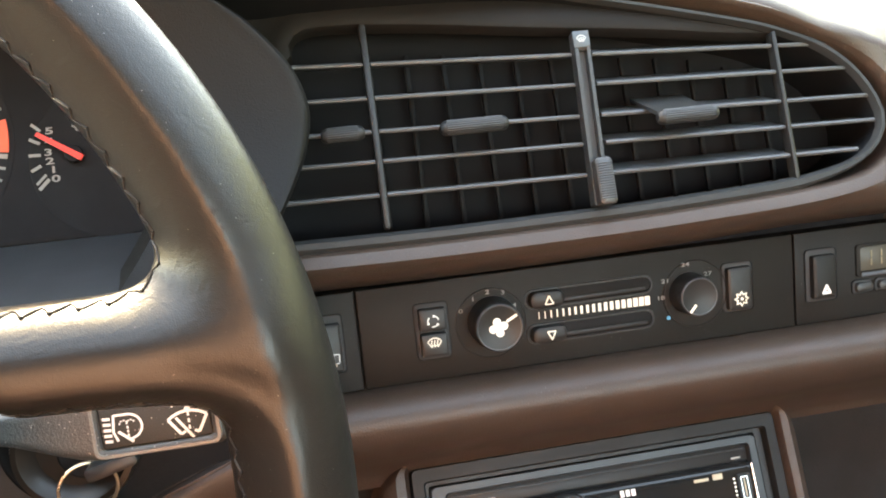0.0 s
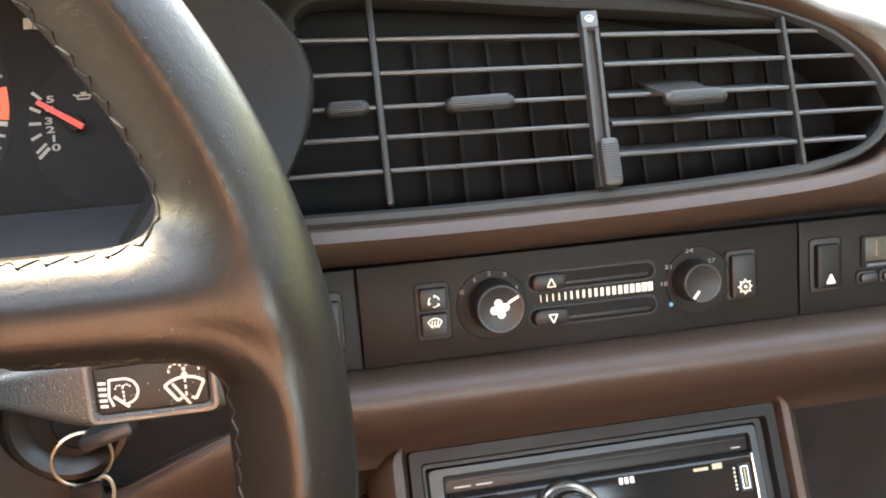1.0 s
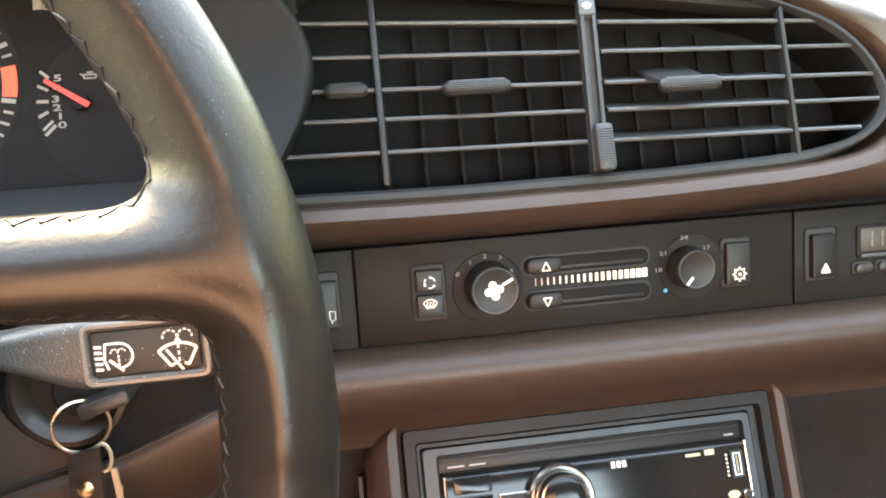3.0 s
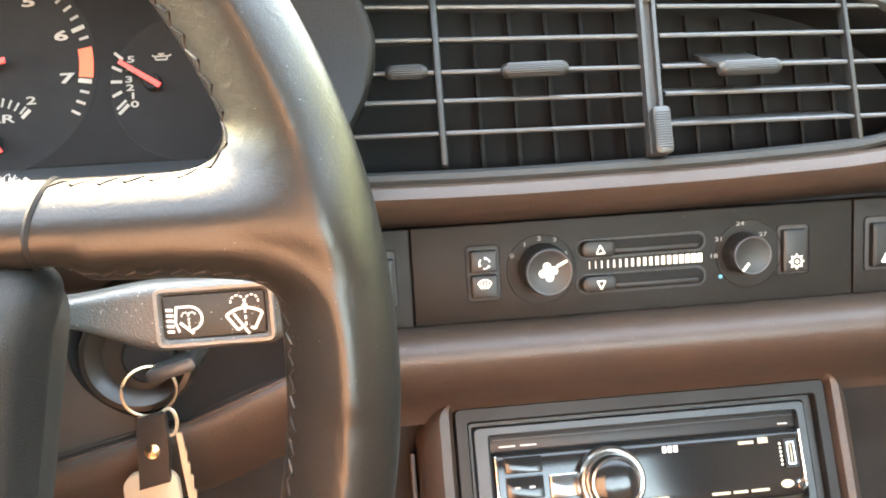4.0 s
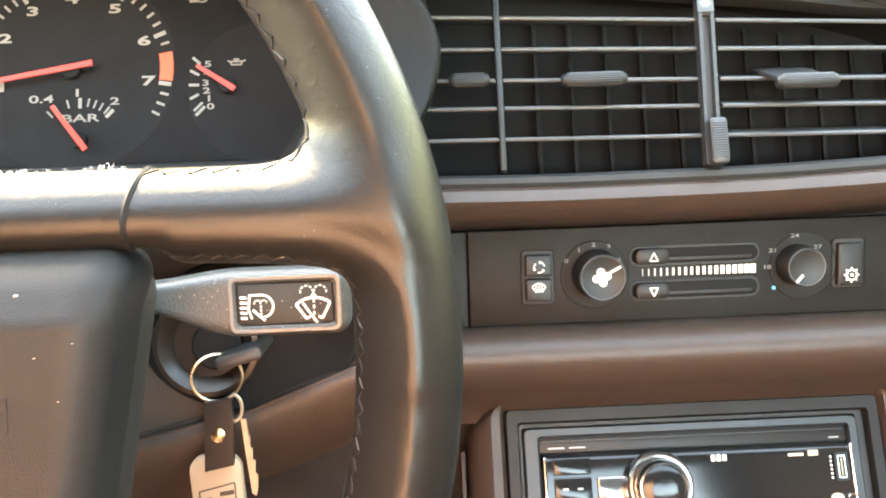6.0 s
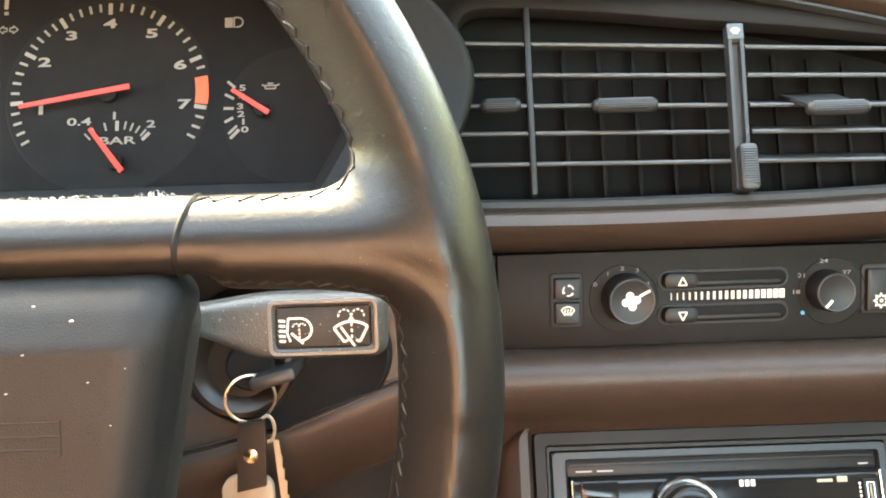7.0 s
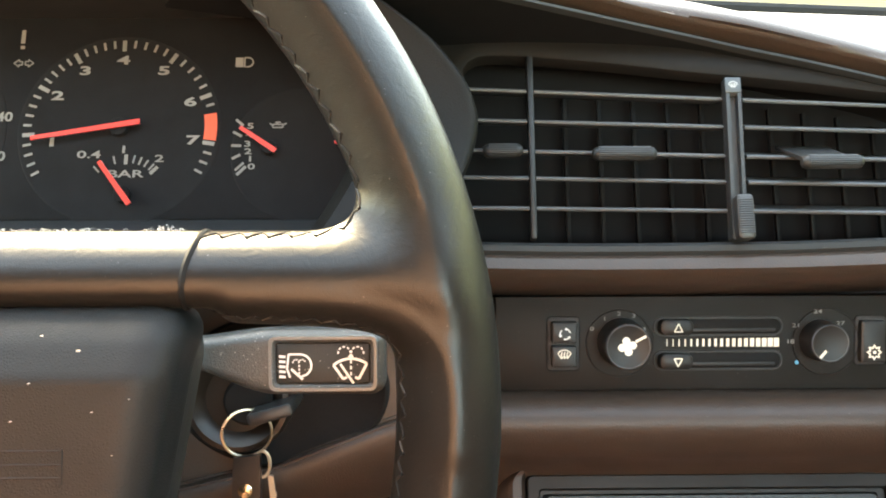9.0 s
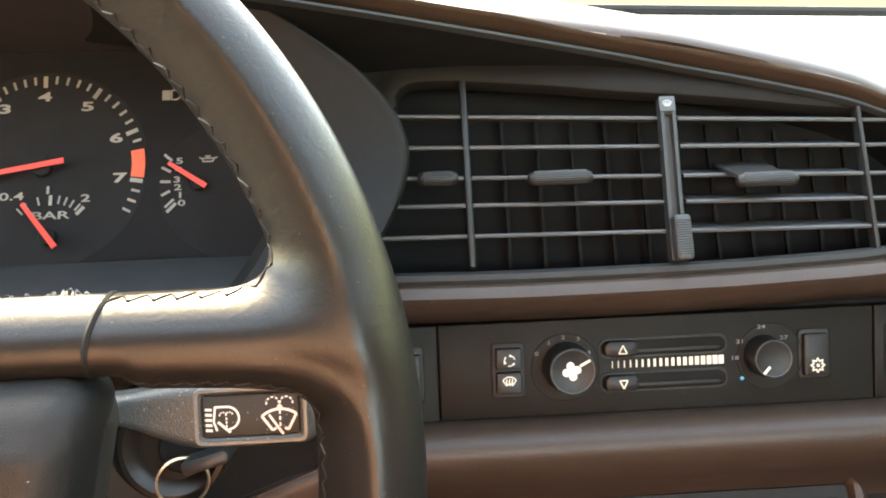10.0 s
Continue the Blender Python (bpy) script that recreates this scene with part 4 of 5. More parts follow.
def needle(parent, tip, tail, w, hub, hub_r):
    bm = bmesh.new()
    (x0, z0), (x1, z1) = tip, tail
    d = math.hypot(x1 - x0, z1 - z0)
    nx, nz = -(z1 - z0) / d, (x1 - x0) / d
    poly = [(x0 + nx * w * 0.36, z0 + nz * w * 0.36), (x1 + nx * w / 2, z1 + nz * w / 2), (x1 - nx * w / 2, z1 - nz * w / 2), (x0 - nx * w * 0.36, z0 - nz * w * 0.36)]
    slab(poly, -0.0046, -0.0036, bm)
    part("needle", bm, RED, parent, "bright red needle", at=GM, smooth=False)
    part("needle_hub", spun([(hub_r, 0.0), (hub_r, -0.0026), (hub_r * 0.9, -0.0032), (0, -0.0032)], 28), GAUGE, parent, at=GM @ Matrix.Translation((hub[0], 0, hub[1])))


TC = (-0.2984, -0.0021)
tach = gauge("tachometer", TC, 0.0556)


def tacho_angle(v):
    return float(np.interp(v, (0, 1, 2, 3, 4, 5, 6, 7, 8), (217.0, 184.0, 151.6, 122.5, 91.5, 57.5, 22.5, -9.8, -42.0)))


for k in range(1, 39):
    v = 0.2 * k
    if 6.3 < v < 6.95:
        continue
    major = k % 5 == 0
    mark(tach, TC, 0.0462 if major else 0.0482, 0.0527, tacho_angle(v), 0.0022 if major else 0.0013, NUMERAL if major else FAINT)
part("red_zone", slab([polar(TC, 0.0462, a) for a in np.linspace(-7.5, 10, 8)] + [polar(TC, 0.0530, a) for a in np.linspace(10, -7.5, 8)], -0.0007, 0.0), ORANGE, tach, at=GM, smooth=False)
for v in range(1, 8):
    x, z = polar(TC, 0.0370 if v == 1 else 0.0405, tacho_angle(v) + (8 if v == 1 else 0))
    lettering(str(v), 0.0071, NUMERAL, tach, GM @ Matrix.Translation((x, -0.0006, z)), "numeral", stretch=2.0, bold=0.00020)
needle(tach, (-0.3445, -0.0088), (-0.2865, 0.0008), 0.0030, (-0.2985, -0.0015), 0.0052)
BC = (-0.2937, -0.0420)
for k, a in enumerate((133, 122, 106, 90, 79, 70, 61, 52, 46)):
    mark(tach, BC, 0.0195 if k in (3, 8) else 0.0205, 0.0250, a, 0.0018 if k in (3, 8) else 0.0009, NUMERAL if k in (3, 8) else FAINT)
for text, x, z, s in (("0.4", -0.3139, -0.0171, 0.0062), ("1", -0.2953, -0.0143, 0.0062), ("2", -0.2757, -0.0195, 0.0060), ("BAR", -0.2935, -0.0282, 0.0062)):
    lettering(text, s * 0.94, FAINT, tach, GM @ Matrix.Translation((x, -0.0006, z)), "numeral", stretch=1.85, bold=0.00008)
needle(tach, (-0.3066, -0.0222), (-0.2888, -0.0460), 0.0030, (-0.2937, -0.0400), 0.0046)
oil = gauge("oil_gauge", (-0.1990, -0.0165), 0.0385)
for p, q, w in (((-0.2352, 0.0032), (-0.2312, -0.0004), 0.0014), ((-0.2365, -0.0040), (-0.2318, -0.0066), 0.0014), ((-0.2372, -0.0119), (-0.2318, -0.0121), 0.0014), ((-0.2365, -0.0196), (-0.2320, -0.0172), 0.0014), ((-0.2345, -0.0262), (-0.2300, -0.0218), 0.0012), ((-0.2335, -0.0288), (-0.2288, -0.0240), 0.0016)):
    part("tick", stroke([p, q], w, -0.0005, 0.00015), FAINT, oil, at=GM, smooth=False)
for text, x, z in (("5", -0.2272, -0.0008), ("4", -0.2276, -0.0060), ("3", -0.2284, -0.0112), ("2", -0.2279, -0.0155), ("1", -0.2266, -0.0198), ("0", -0.2258, -0.0242)):
    lettering(text, 0.0046, FAINT, oil, GM @ Matrix.Translation((x, -0.0006, z)), "numeral", stretch=1.8, bold=0.00008)
needle(oil, (-0.2320, -0.0028), (-0.2124, -0.0163), 0.0028, (-0.2165, -0.0135), 0.0042)
bm = bmesh.new()
ox, oz = -0.2118, -0.0003
for s in ([(-0.0032, -0.0012), (0.0022, -0.0012)], [(0.0022, -0.0012), (0.0024, 0.0004), (0.0044, 0.0012)], [(-0.0032, -0.0012), (-0.0034, 0.0006)], [(-0.0034, 0.0006), (0.0022, 0.0006)], [(-0.0006, 0.0006), (-0.0006, 0.0018)], [(-0.0020, 0.0018), (0.0010, 0.0018)], [(-0.0034, 0.0002), (-0.0050, 0.0012)]):
    stroke([(ox + x, oz + z) for x, z in s], 0.0007, -0.0005, 0.00015, bm)
part("oil_symbol", bm, FAINT, oil, at=GM, smooth=False)
needle(oil, (-0.1806, -0.0116), (-0.1640, -0.0125), 0.0022, (-0.1650, -0.0125), 0.003)
# warning symbols
bm = bmesh.new()
slab([(-0.2372, 0.0346), (-0.2330, 0.0346), (-0.2330, 0.0401), (-0.2372, 0.0401)], -0.0006, 0.0, bm)
lens = [(-0.2322, 0.0401), (-0.2302, 0.0401)] + arc(-0.2302, 0.03735, 0.00275, 90, -90, 12) + [(-0.2322, 0.0346), (-0.2322, 0.0401)]
stroke(lens, 0.0008, -0.0005, 0.00015, bm)
part("headlamp_symbol", bm, FAINT, cluster, at=GM, smooth=False)
bm = stroke([(-0.3566, 0.0570), (-0.3566, 0.0490)], 0.0022, -0.0005, 0.00015)
stroke([(-0.3564, 0.0474), (-0.3564, 0.0456)], 0.0022, -0.0005, 0.00015, bm)
part("warning_symbol", bm, FAINT, cluster, at=GM, smooth=False)
bm = bmesh.new()
for s in (-1, 1):
    pts = [(0.0008, 0.0010), (0.0026, 0.0010), (0.0026, 0.0022), (0.0054, 0.0), (0.0026, -0.0022), (0.0026, -0.0010), (0.0008, -0.0010), (0.0008, 0.0010)]
    for p, q in zip(pts, pts[1:]):
        stroke([(-0.3548 + s * p[0], 0.0369 + p[1]), (-0.3548 + s * q[0], 0.0369 + q[1])], 0.0006, -0.0005, 0.00015, bm)
part("indicator_symbol", bm, FAINT, cluster, at=GM, smooth=False)
SC = (-0.4200, -0.0040)
speedo = gauge("speedometer", SC, 0.0600)
for k in range(26):
    mark(speedo, SC, 0.0490 if k % 2 else 0.0475, 0.0545, -40 + 10.4 * k, 0.0011 if k % 2 else 0.0018, FAINT)
for text, a in (("140", 13), ("160", -21), ("120", 47), ("100", 80), ("80", 113), ("60", 146), ("40", 180), ("20", 213)):
    x, z = polar(SC, 0.0390, a)
    lettering(text, 0.0075, FAINT, speedo, GM @ Matrix.Translation((x + (0.018 if text in ("140", "160") else 0), -0.0006, z)), "numeral", stretch=1.2, bold=0.00015)

hood = thing("instrument_hood", (-0.28, 0.0, 0.05), "dark grey moulded hood round the instrument cluster", "dashboard hood")


# The hood's right end: a flank that faces the driver, with a rolled edge.
FLANK = smooth_line([(-0.205, 0.206), (-0.165, 0.183), (-0.1338, 0.1612), (-0.1203, 0.1480), (-0.1108, 0.1350), (-0.1064, 0.1235), (-0.1052, 0.1155), (-0.1064, 0.1060), (-0.1105, 0.0935), (-0.1190, 0.0775), (-0.130, 0.060), (-0.145, 0.040)], 5)


def flank_y(x, z):
    """The flank hollows back in the middle and swells to the driver towards its foot."""
    u = max(0.0, -0.105 - x)
    low, high = 0.120 - z, z - 0.150
    low = 0.5 * (low + math.sqrt(low * low + 0.0003))
    high = 0.5 * (high + math.sqrt(high * high + 0.0003))
    return -0.046 + 0.10 * u - (0.22 * low + 3.0 * low * low) * (1 - math.exp(-u / 0.006)) - 0.25 * high


rings = []
for step, back in ((0.0, 0.060), (0.0, 0.005), (0.0004, 0.0022), (0.0015, 0.0005), (0.0032, 0.0), (0.0050, 0.0002), (0.012, 0.0), (0.022, 0.0), (0.036, 0.0), (0.052, 0.0), (0.060, 0.02)):
    line = []
    for i, (x, z) in enumerate(FLANK):
        k = step / 0.060
        xx = x + (-0.060 - 0.25 * max(0.0, -0.105 - x) + 0.4 * max(0.0, -0.105 - x)) * k
        zz = z + (0.118 - z) * 0.10 * k
        line.append((xx, flank_y(xx, zz) + back, zz))
    rings.append(line)
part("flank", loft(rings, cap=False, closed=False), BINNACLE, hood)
ledge = smooth_line([(0.004, 0.0700), (-0.004, 0.0684), (-0.018, 0.0640), (-0.040, 0.0575), (-0.066, 0.0505), (-0.074, 0.0450), (-0.070, 0.030)], 5)
# the ledge's lighter blue-grey carries the sky reflected in it
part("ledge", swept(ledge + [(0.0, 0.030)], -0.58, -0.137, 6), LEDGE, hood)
roofline = smooth_line([(0.034, 0.1815), (0.020, 0.1835), (-0.010, 0.1880), (-0.045, 0.1960), (-0.060, 0.2060), (-0.045, 0.2170), (0.0, 0.2280), (0.05, 0.2350)], 5)
part("visor", swept(roofline + [(0.05, 0.19)], -0.58, -0.215, 8), SHADE, hood)

# ---- column cover, ignition and keys ----
cover = thing("column_cover", (-0.2, -0.03, -0.06), "brown plastic steering column cover with recess blackened for shade", "column cover")


def knee_top(x):
    """The height of the knee panel's upper edge, which sags a little."""
    return float(np.interp(x, (-0.33, -0.26, -0.205, -0.152, -0.118), (-0.0835, -0.0655, -0.0530, -0.0330, -0.0215)))


shell = [(x, knee_top(x) - 0.002) for x in np.linspace(-0.32, -0.118, 14)] + [(-0.118, 0.044), (-0.32, 0.044)]
part("shell", slab(shell, -0.036, 0.02), COLUMN, cover)
# shallow dish, blackened for the shade round the lock
part("recess", spun([(1.0, 0.01), (1.0, -0.0385), (0.98, -0.0405), (0.95, -0.0400), (0.90, -0.0375), (0, -0.0368)], 64), PIT, cover, at=pose(-0.2035, 0, -0.0165) @ Matrix.Diagonal((0.0540, 1, 0.0385, 1)))
lock = part("ignition_lock", spun([(0.0265, -0.03), (0.0262, -0.048), (0.0250, -0.0515), (0.0225, -0.0520), (0.0190, -0.0490), (0.0165, -0.046), (0, -0.046)], 48), material("bronze_plastic", (0.022, 0.0150, 0.0110), 0.36, spots=0.3), cover, at=pose(-0.2225, 0, -0.0185))
part("lock_barrel", spun([(0.0120, -0.040), (0.0118, -0.052), (0.0105, -0.0535), (0, -0.0535)], 32), PIT, lock, at=pose(-0.2170, 0, -0.0185))
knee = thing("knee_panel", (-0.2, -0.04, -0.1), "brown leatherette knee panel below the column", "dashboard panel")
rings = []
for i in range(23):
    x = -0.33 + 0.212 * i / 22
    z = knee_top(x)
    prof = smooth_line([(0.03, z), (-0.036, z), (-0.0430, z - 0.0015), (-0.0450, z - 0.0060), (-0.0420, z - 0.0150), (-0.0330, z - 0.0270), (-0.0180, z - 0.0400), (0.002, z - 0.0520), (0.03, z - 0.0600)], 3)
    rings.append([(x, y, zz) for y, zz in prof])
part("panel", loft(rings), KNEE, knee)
part("edge_bead", rod([(x, -0.0365, knee_top(x) + 0.0006) for x in np.linspace(-0.33, -0.118, 16)], 0.0010, 8), COLUMN, knee)

keys = thing("key_ring", (-0.2185, -0.05, -0.11), "steel key ring with black strap and tan leather fob", "key ring")
part("key_head", plate(-0.0108, 0.0108, -0.0030, 0.0032, -0.0140, 0.0180, 0.0022, 0.0012), BLACK, keys, "black plastic key head", at=pose(-0.2035, -0.0545, -0.0215, 0, -15, 0))
part("split_ring", rod([(-0.2158 + 0.0110 * math.cos(2 * math.pi * k / 40), -0.0600 + 0.0035 * math.cos(2 * math.pi * k / 40), -0.0318 + 0.0112 * math.sin(2 * math.pi * k / 40)) for k in range(40)], 0.00075, 8, loop=True), STEEL, keys)
strap = part("strap", loft([[(-0.2215, -0.0640, -0.0425), (-0.2088, -0.0640, -0.0412), (-0.2088, -0.0615, -0.0412), (-0.2215, -0.0615, -0.0425)], [(-0.2217, -0.0655, -0.0500), (-0.2087, -0.0655, -0.0487), (-0.2087, -0.0612, -0.0487), (-0.2217, -0.0612, -0.0500)],
                            [(-0.2225, -0.0645, -0.0620), (-0.2090, -0.0645, -0.0605), (-0.2090, -0.0612, -0.0605), (-0.2225, -0.0612, -0.0620)], [(-0.2232, -0.0650, -0.0754), (-0.2096, -0.0650, -0.0727), (-0.2096, -0.0620, -0.0727), (-0.2232, -0.0620, -0.0754)]]), STRAP, keys, "black leather strap")
part("rivet", spun([(0.0036, 0), (0.0034, -0.0008), (0.0018, -0.0014), (0, -0.0015)], 24), BRASS, strap, "brass rivet", at=pose(-0.2160, -0.0642, -0.0580))
FOB = pose(-0.2186, -0.0600, -0.0905, 0, -2.5, 0)
fob = part("fob", plate(-0.0122, 0.0122, -0.0290, 0.0218, -0.0022, 0.0022, 0.0075, 0.0010, n=8), TAN, keys, "tan leather key fob", at=FOB)
bm = bmesh.new()
for pts in ([(-0.0085, 0.0048), (0.0085, 0.0080)], [(-0.0085, 0.0048), (-0.0080, -0.010)], [(0.0085, 0.0080), (0.0083, -0.008)], [(-0.0080, -0.010), (0.0, -0.0175), (0.0083, -0.008)]):
    stroke(pts, 0.0007, -0.0022, 0.0001, bm)
for x0, x1, z0, z1 in ((0.001, 0.0078, 0.0018, 0.0040), (0.0042, 0.0078, -0.0024, -0.0006), (-0.0074, -0.0028, -0.0088, -0.0066), (-0.003, 0.0004, -0.0122, -0.0104), (-0.0012, 0.0022, -0.0062, -0.0030), (-0.007, -0.003, 0.0006, 0.0012), (-0.007, -0.003, -0.0022, -0.0016)):
    slab([(x0, z0), (x1, z0 + 0.0006), (x1, z1 + 0.0006), (x0, z1)], -0.0023, -0.0018, bm)
part("crest_print", bm, material("brown_print", (0.06, 0.045, 0.035), 0.6, spots=0.2), fob, at=FOB, smooth=False)
spare = part("spare_key", rod([(-0.2085 + 0.0034 * math.sin(2 * math.pi * k / 20), -0.0605, -0.0465 + 0.0062 * math.cos(2 * math.pi * k / 20)) for k in range(20)], 0.0009, 6, loop=True), PALE, keys, "worn pale metal spare key")
blade = [(-0.2062, -0.0520), (-0.2038, -0.0525), (-0.2030, -0.0600), (-0.2024, -0.0612), (-0.2027, -0.0660), (-0.2016, -0.0672), (-0.2019, -0.0720), (-0.2006, -0.0732), (-0.2010, -0.0790), (-0.1998, -0.0802), (-0.2002, -0.0860), (-0.2012, -0.0900), (-0.2030, -0.0885), (-0.2048, -0.0700)]
part("blade", slab(blade, -0.0602, -0.0586), PALE, spare)

# ---- steering wheel ----
wheel = thing("steering_wheel", (-0.338, -0.16, -0.2), "black leather-wrapped steering wheel with stitched rim", "steering wheel")
BAR_Z = onw(0, 0.0545)[1]


# the crease that runs along the cross bar's lower edge and turns down into the rim
CREASE = smooth_line([(0.148, 0.0350), (0.170, 0.0344), (0.1836, 0.0336), (0.1945, 0.0320), (0.2030, 0.0288), (0.2094, 0.0241), (0.2135, 0.0183), (0.2160, 0.0108), (0.2170, 0.0018), (0.2170, -0.0120)], 3)


def crease_skin(X, Y, Z):
    best, along = np.full(np.shape(X), 9.0), np.zeros(np.shape(X))
    for k, (a, b) in enumerate(zip(CREASE, CREASE[1:])):
        dx, dz = b[0] - a[0], b[1] - a[1]
        t = np.clip(((X - a[0]) * dx + (Z - a[1]) * dz) / (dx * dx + dz * dz), 0, 1)
        d = np.hypot(X - a[0] - t * dx, Z - a[1] - t * dz)
        along = np.where(d < best, (k + t) / (len(CREASE) - 1), along)
        best = np.minimum(best, d)
    wide, deep = 0.0085 + 0.0035 * along, 0.0142 + 0.0022 * along
    p = np.where(np.asarray(Y) < 0, 1.35, 2.0)
    return ((np.abs(best / wide) ** p + np.abs(Y / deep) ** p) ** (1 / p) - 1) * 0.0105


def wheel_skin(X, Y, Z):
    """Rim with a crease facing the driver, and the cross bar, run into one another."""
    q = np.hypot(X, Z) - 0.2152
    front = np.asarray(Y) < 0
    p = np.where(front, np.where(q < 0.0018, 1.28, 1.50), 2.0)
    side = np.where(front, np.where(q < 0.0018, (q - 0.0018) / 0.0188, (q - 0.0018) / 0.0152), q / 0.0170)
    ring = ((np.abs(side) ** p + np.abs(Y / 0.0165) ** p) ** (1 / p) - 1) * 0.0155
    zz = Z - BAR_Z
    yy = Y + 0.002 - 0.42 * zz
    bar = ((np.abs(zz / 0.0126) ** 2.0 + np.abs(yy / 0.0125) ** 2.0) ** 0.5 - 1) * 0.0115
    under = -0.80 * (zz + 0.0112) - 0.60 * (Y + 0.0118)
    bar = -union(-bar, -under, 0.0022)
    bar = -union(-bar, 0.2152 - np.hypot(X, Z), 0.018)
    return union(union(ring, bar, 0.018), crease_skin(X, Y, Z), 0.004)


rim = part("rim", nets(wheel_skin, (-0.25, -0.022, -0.25), (0.25, 0.022, 0.25), 0.0019), LEATHER, wheel, at=WM)


def pad_skin(X, Y, Z):
    top = 0.55 * np.maximum(Z - 0.012, 0)
    return rbox(X / (1 + 1.35 * (Z - 0.0146)), Y - top, Z, (0, -0.010, -0.052), (0.1334, 0.020, 0.0850), 0.012)


part("horn_pad", nets(pad_skin, (-0.16, -0.04, -0.15), (0.16, 0.035, 0.05), 0.0020), PAD, wheel, at=WM)
bm = loft([[(x * (1 + 1.35 * (z - 0.0146)), y, z) for x, z in rr(-0.1315 + g, 0.1315 - g, -0.13, 0.0320 - g, 0.018, 8)] for y, g in ((0.018, 0.0), (0.004, 0.0), (0.0022, 0.0012))])
part("pad_backing", bm, BLACK, wheel, at=WM)
for z in (-0.0077, -0.0116, -0.0153):
    part("embossed_line", rod([(-0.105, -0.0300, z), (0.105, -0.0299, z)], 0.0003, 6), PAD, wheel, at=WM)
part("embossed_end", rod([(0.105, -0.0300, -0.0070), (0.105, -0.0300, -0.0172)], 0.0003, 6), PAD, wheel, at=WM)
part("backing_edge", rod([(-0.262 + 0.338, 0.010, 0.0325), (-0.250 + 0.338, 0.010, 0.0322), (-0.236 + 0.338, 0.010, 0.0312), (-0.2285 + 0.338, 0.010, 0.0298)], 0.0009, 8, taper=(1, 1, 1, 0.4)), GREY, wheel, "pale edge of the pad backing", at=WM)
part("hub", spun([(0.05, 0.0), (0.05, 0.10), (0.045, 0.20)], 32), BLACK, wheel, at=WM)


# stitching along the inner edge
def settle(p, f):
    """Moves a point onto the skin of f."""
    p = np.array(p, float)
    for _ in range(6):
        e = 1e-4
        g = np.array([(f(*(p + e * d)) - f(*(p - e * d))) / (2 * e) for d in np.eye(3)])
        p = p - g * f(*p) / max(g.dot(g), 1e-9)
    return p


random.seed(4)


def stitch_run(path, thick, skip=0.0080, reach=1.0):
    """Threads slanting along a path on the rim's inner edge."""
    line = np.array(path)
    d = np.r_[0, np.cumsum(np.linalg.norm(np.diff(line, axis=0), axis=1))]
    n = int(d[-1] / skip)

    def at(v, lift):
        p = np.array([np.interp(v, d, line[:, i]) for i in range(3)]) + (0, lift * reach, 0)
        return tuple(settle(p, wheel_skin))
    for k in range(n):
        wob = random.uniform(-0.0007, 0.0007)
        a, b, c = k * skip, (k + 0.62) * skip + wob, (k + 1.0) * skip
        long = [at(a, 0.0026 + wob), at(a * 0.65 + b * 0.35, 0.0006), at(a * 0.3 + b * 0.7, -0.0012), at(b, -0.0026 + wob)]
        part("stitch", rod(long, thick, 6, taper=(0.7, 1.1, 1.1, 0.8)), PALE_THREAD if k % 3 == 0 else THREAD, wheel, at=WM)
        short = [at(b + 0.0006, -0.0026 + wob), at(b * 0.5 + c * 0.5, 0.0), at(c, 0.0024)]
        part("stitch", rod(short, 0.00036, 6, taper=(1.3, 1, 0.7)), THREAD, wheel, at=WM)
        hole = at(b + 0.0002, -0.0029 + wob)
        part("stitch_hole", rod([(hole[0] - 0.0006, hole[1], hole[2]), hole, (hole[0] + 0.0006, hole[1], hole[2])], 0.0007, 6, taper=(0.4, 1, 0.4)), PIT, wheel, at=WM)


ST_Y = -0.0045
top_run = [(0.1985 * math.cos(radians(a)), ST_Y, 0.1985 * math.sin(radians(a))) for a in np.linspace(72, 24, 40)]
top_run += [(x, ST_Y, z) for x, z in smooth_line([onw(-0.1556, 0.0850), onw(-0.1535, 0.0780), onw(-0.1556, 0.0715), onw(-0.1625, 0.0675), onw(-0.1750, 0.0660), onw(-0.2085, 0.0660)], 8)][1:]
stitch_run(top_run, 0.00046, 0.0074, 0.75)
low_run = [(x, ST_Y, z) for x, z in smooth_line([onw(-0.200, 0.0425), onw(-0.172, 0.0420), onw(-0.1535, 0.0390), onw(-0.1455, 0.0350), onw(-0.1405, 0.0255), onw(-0.1382, 0.0140), onw(-0.1390, -0.0010), onw(-0.142, -0.030), onw(-0.150, -0.062)], 8)]
stitch_run(low_run, 0.00042, 0.0062, 0.6)
SEAM_X = -0.2035 + 0.338
seam = []
for k in range(40):
    a = 2 * math.pi * k / 40
    p = settle((SEAM_X, 0.013 * math.cos(a), BAR_Z + 0.013 * math.sin(a)), wheel_skin)
    seam.append((SEAM_X + 0.002 * math.sin(a) , p[1], p[2]))
part("seam", rod([(x, 0.97 * y, BAR_Z + 0.97 * (z - BAR_Z)) for x, y, z in seam], 0.0012, 6, loop=True), PIT, wheel, at=WM)

# ---- stalk ----
stalk = thing("wiper_stalk", (-0.19, -0.12, 0.0), "black plastic wiper stalk with white wiper symbols", "stalk")


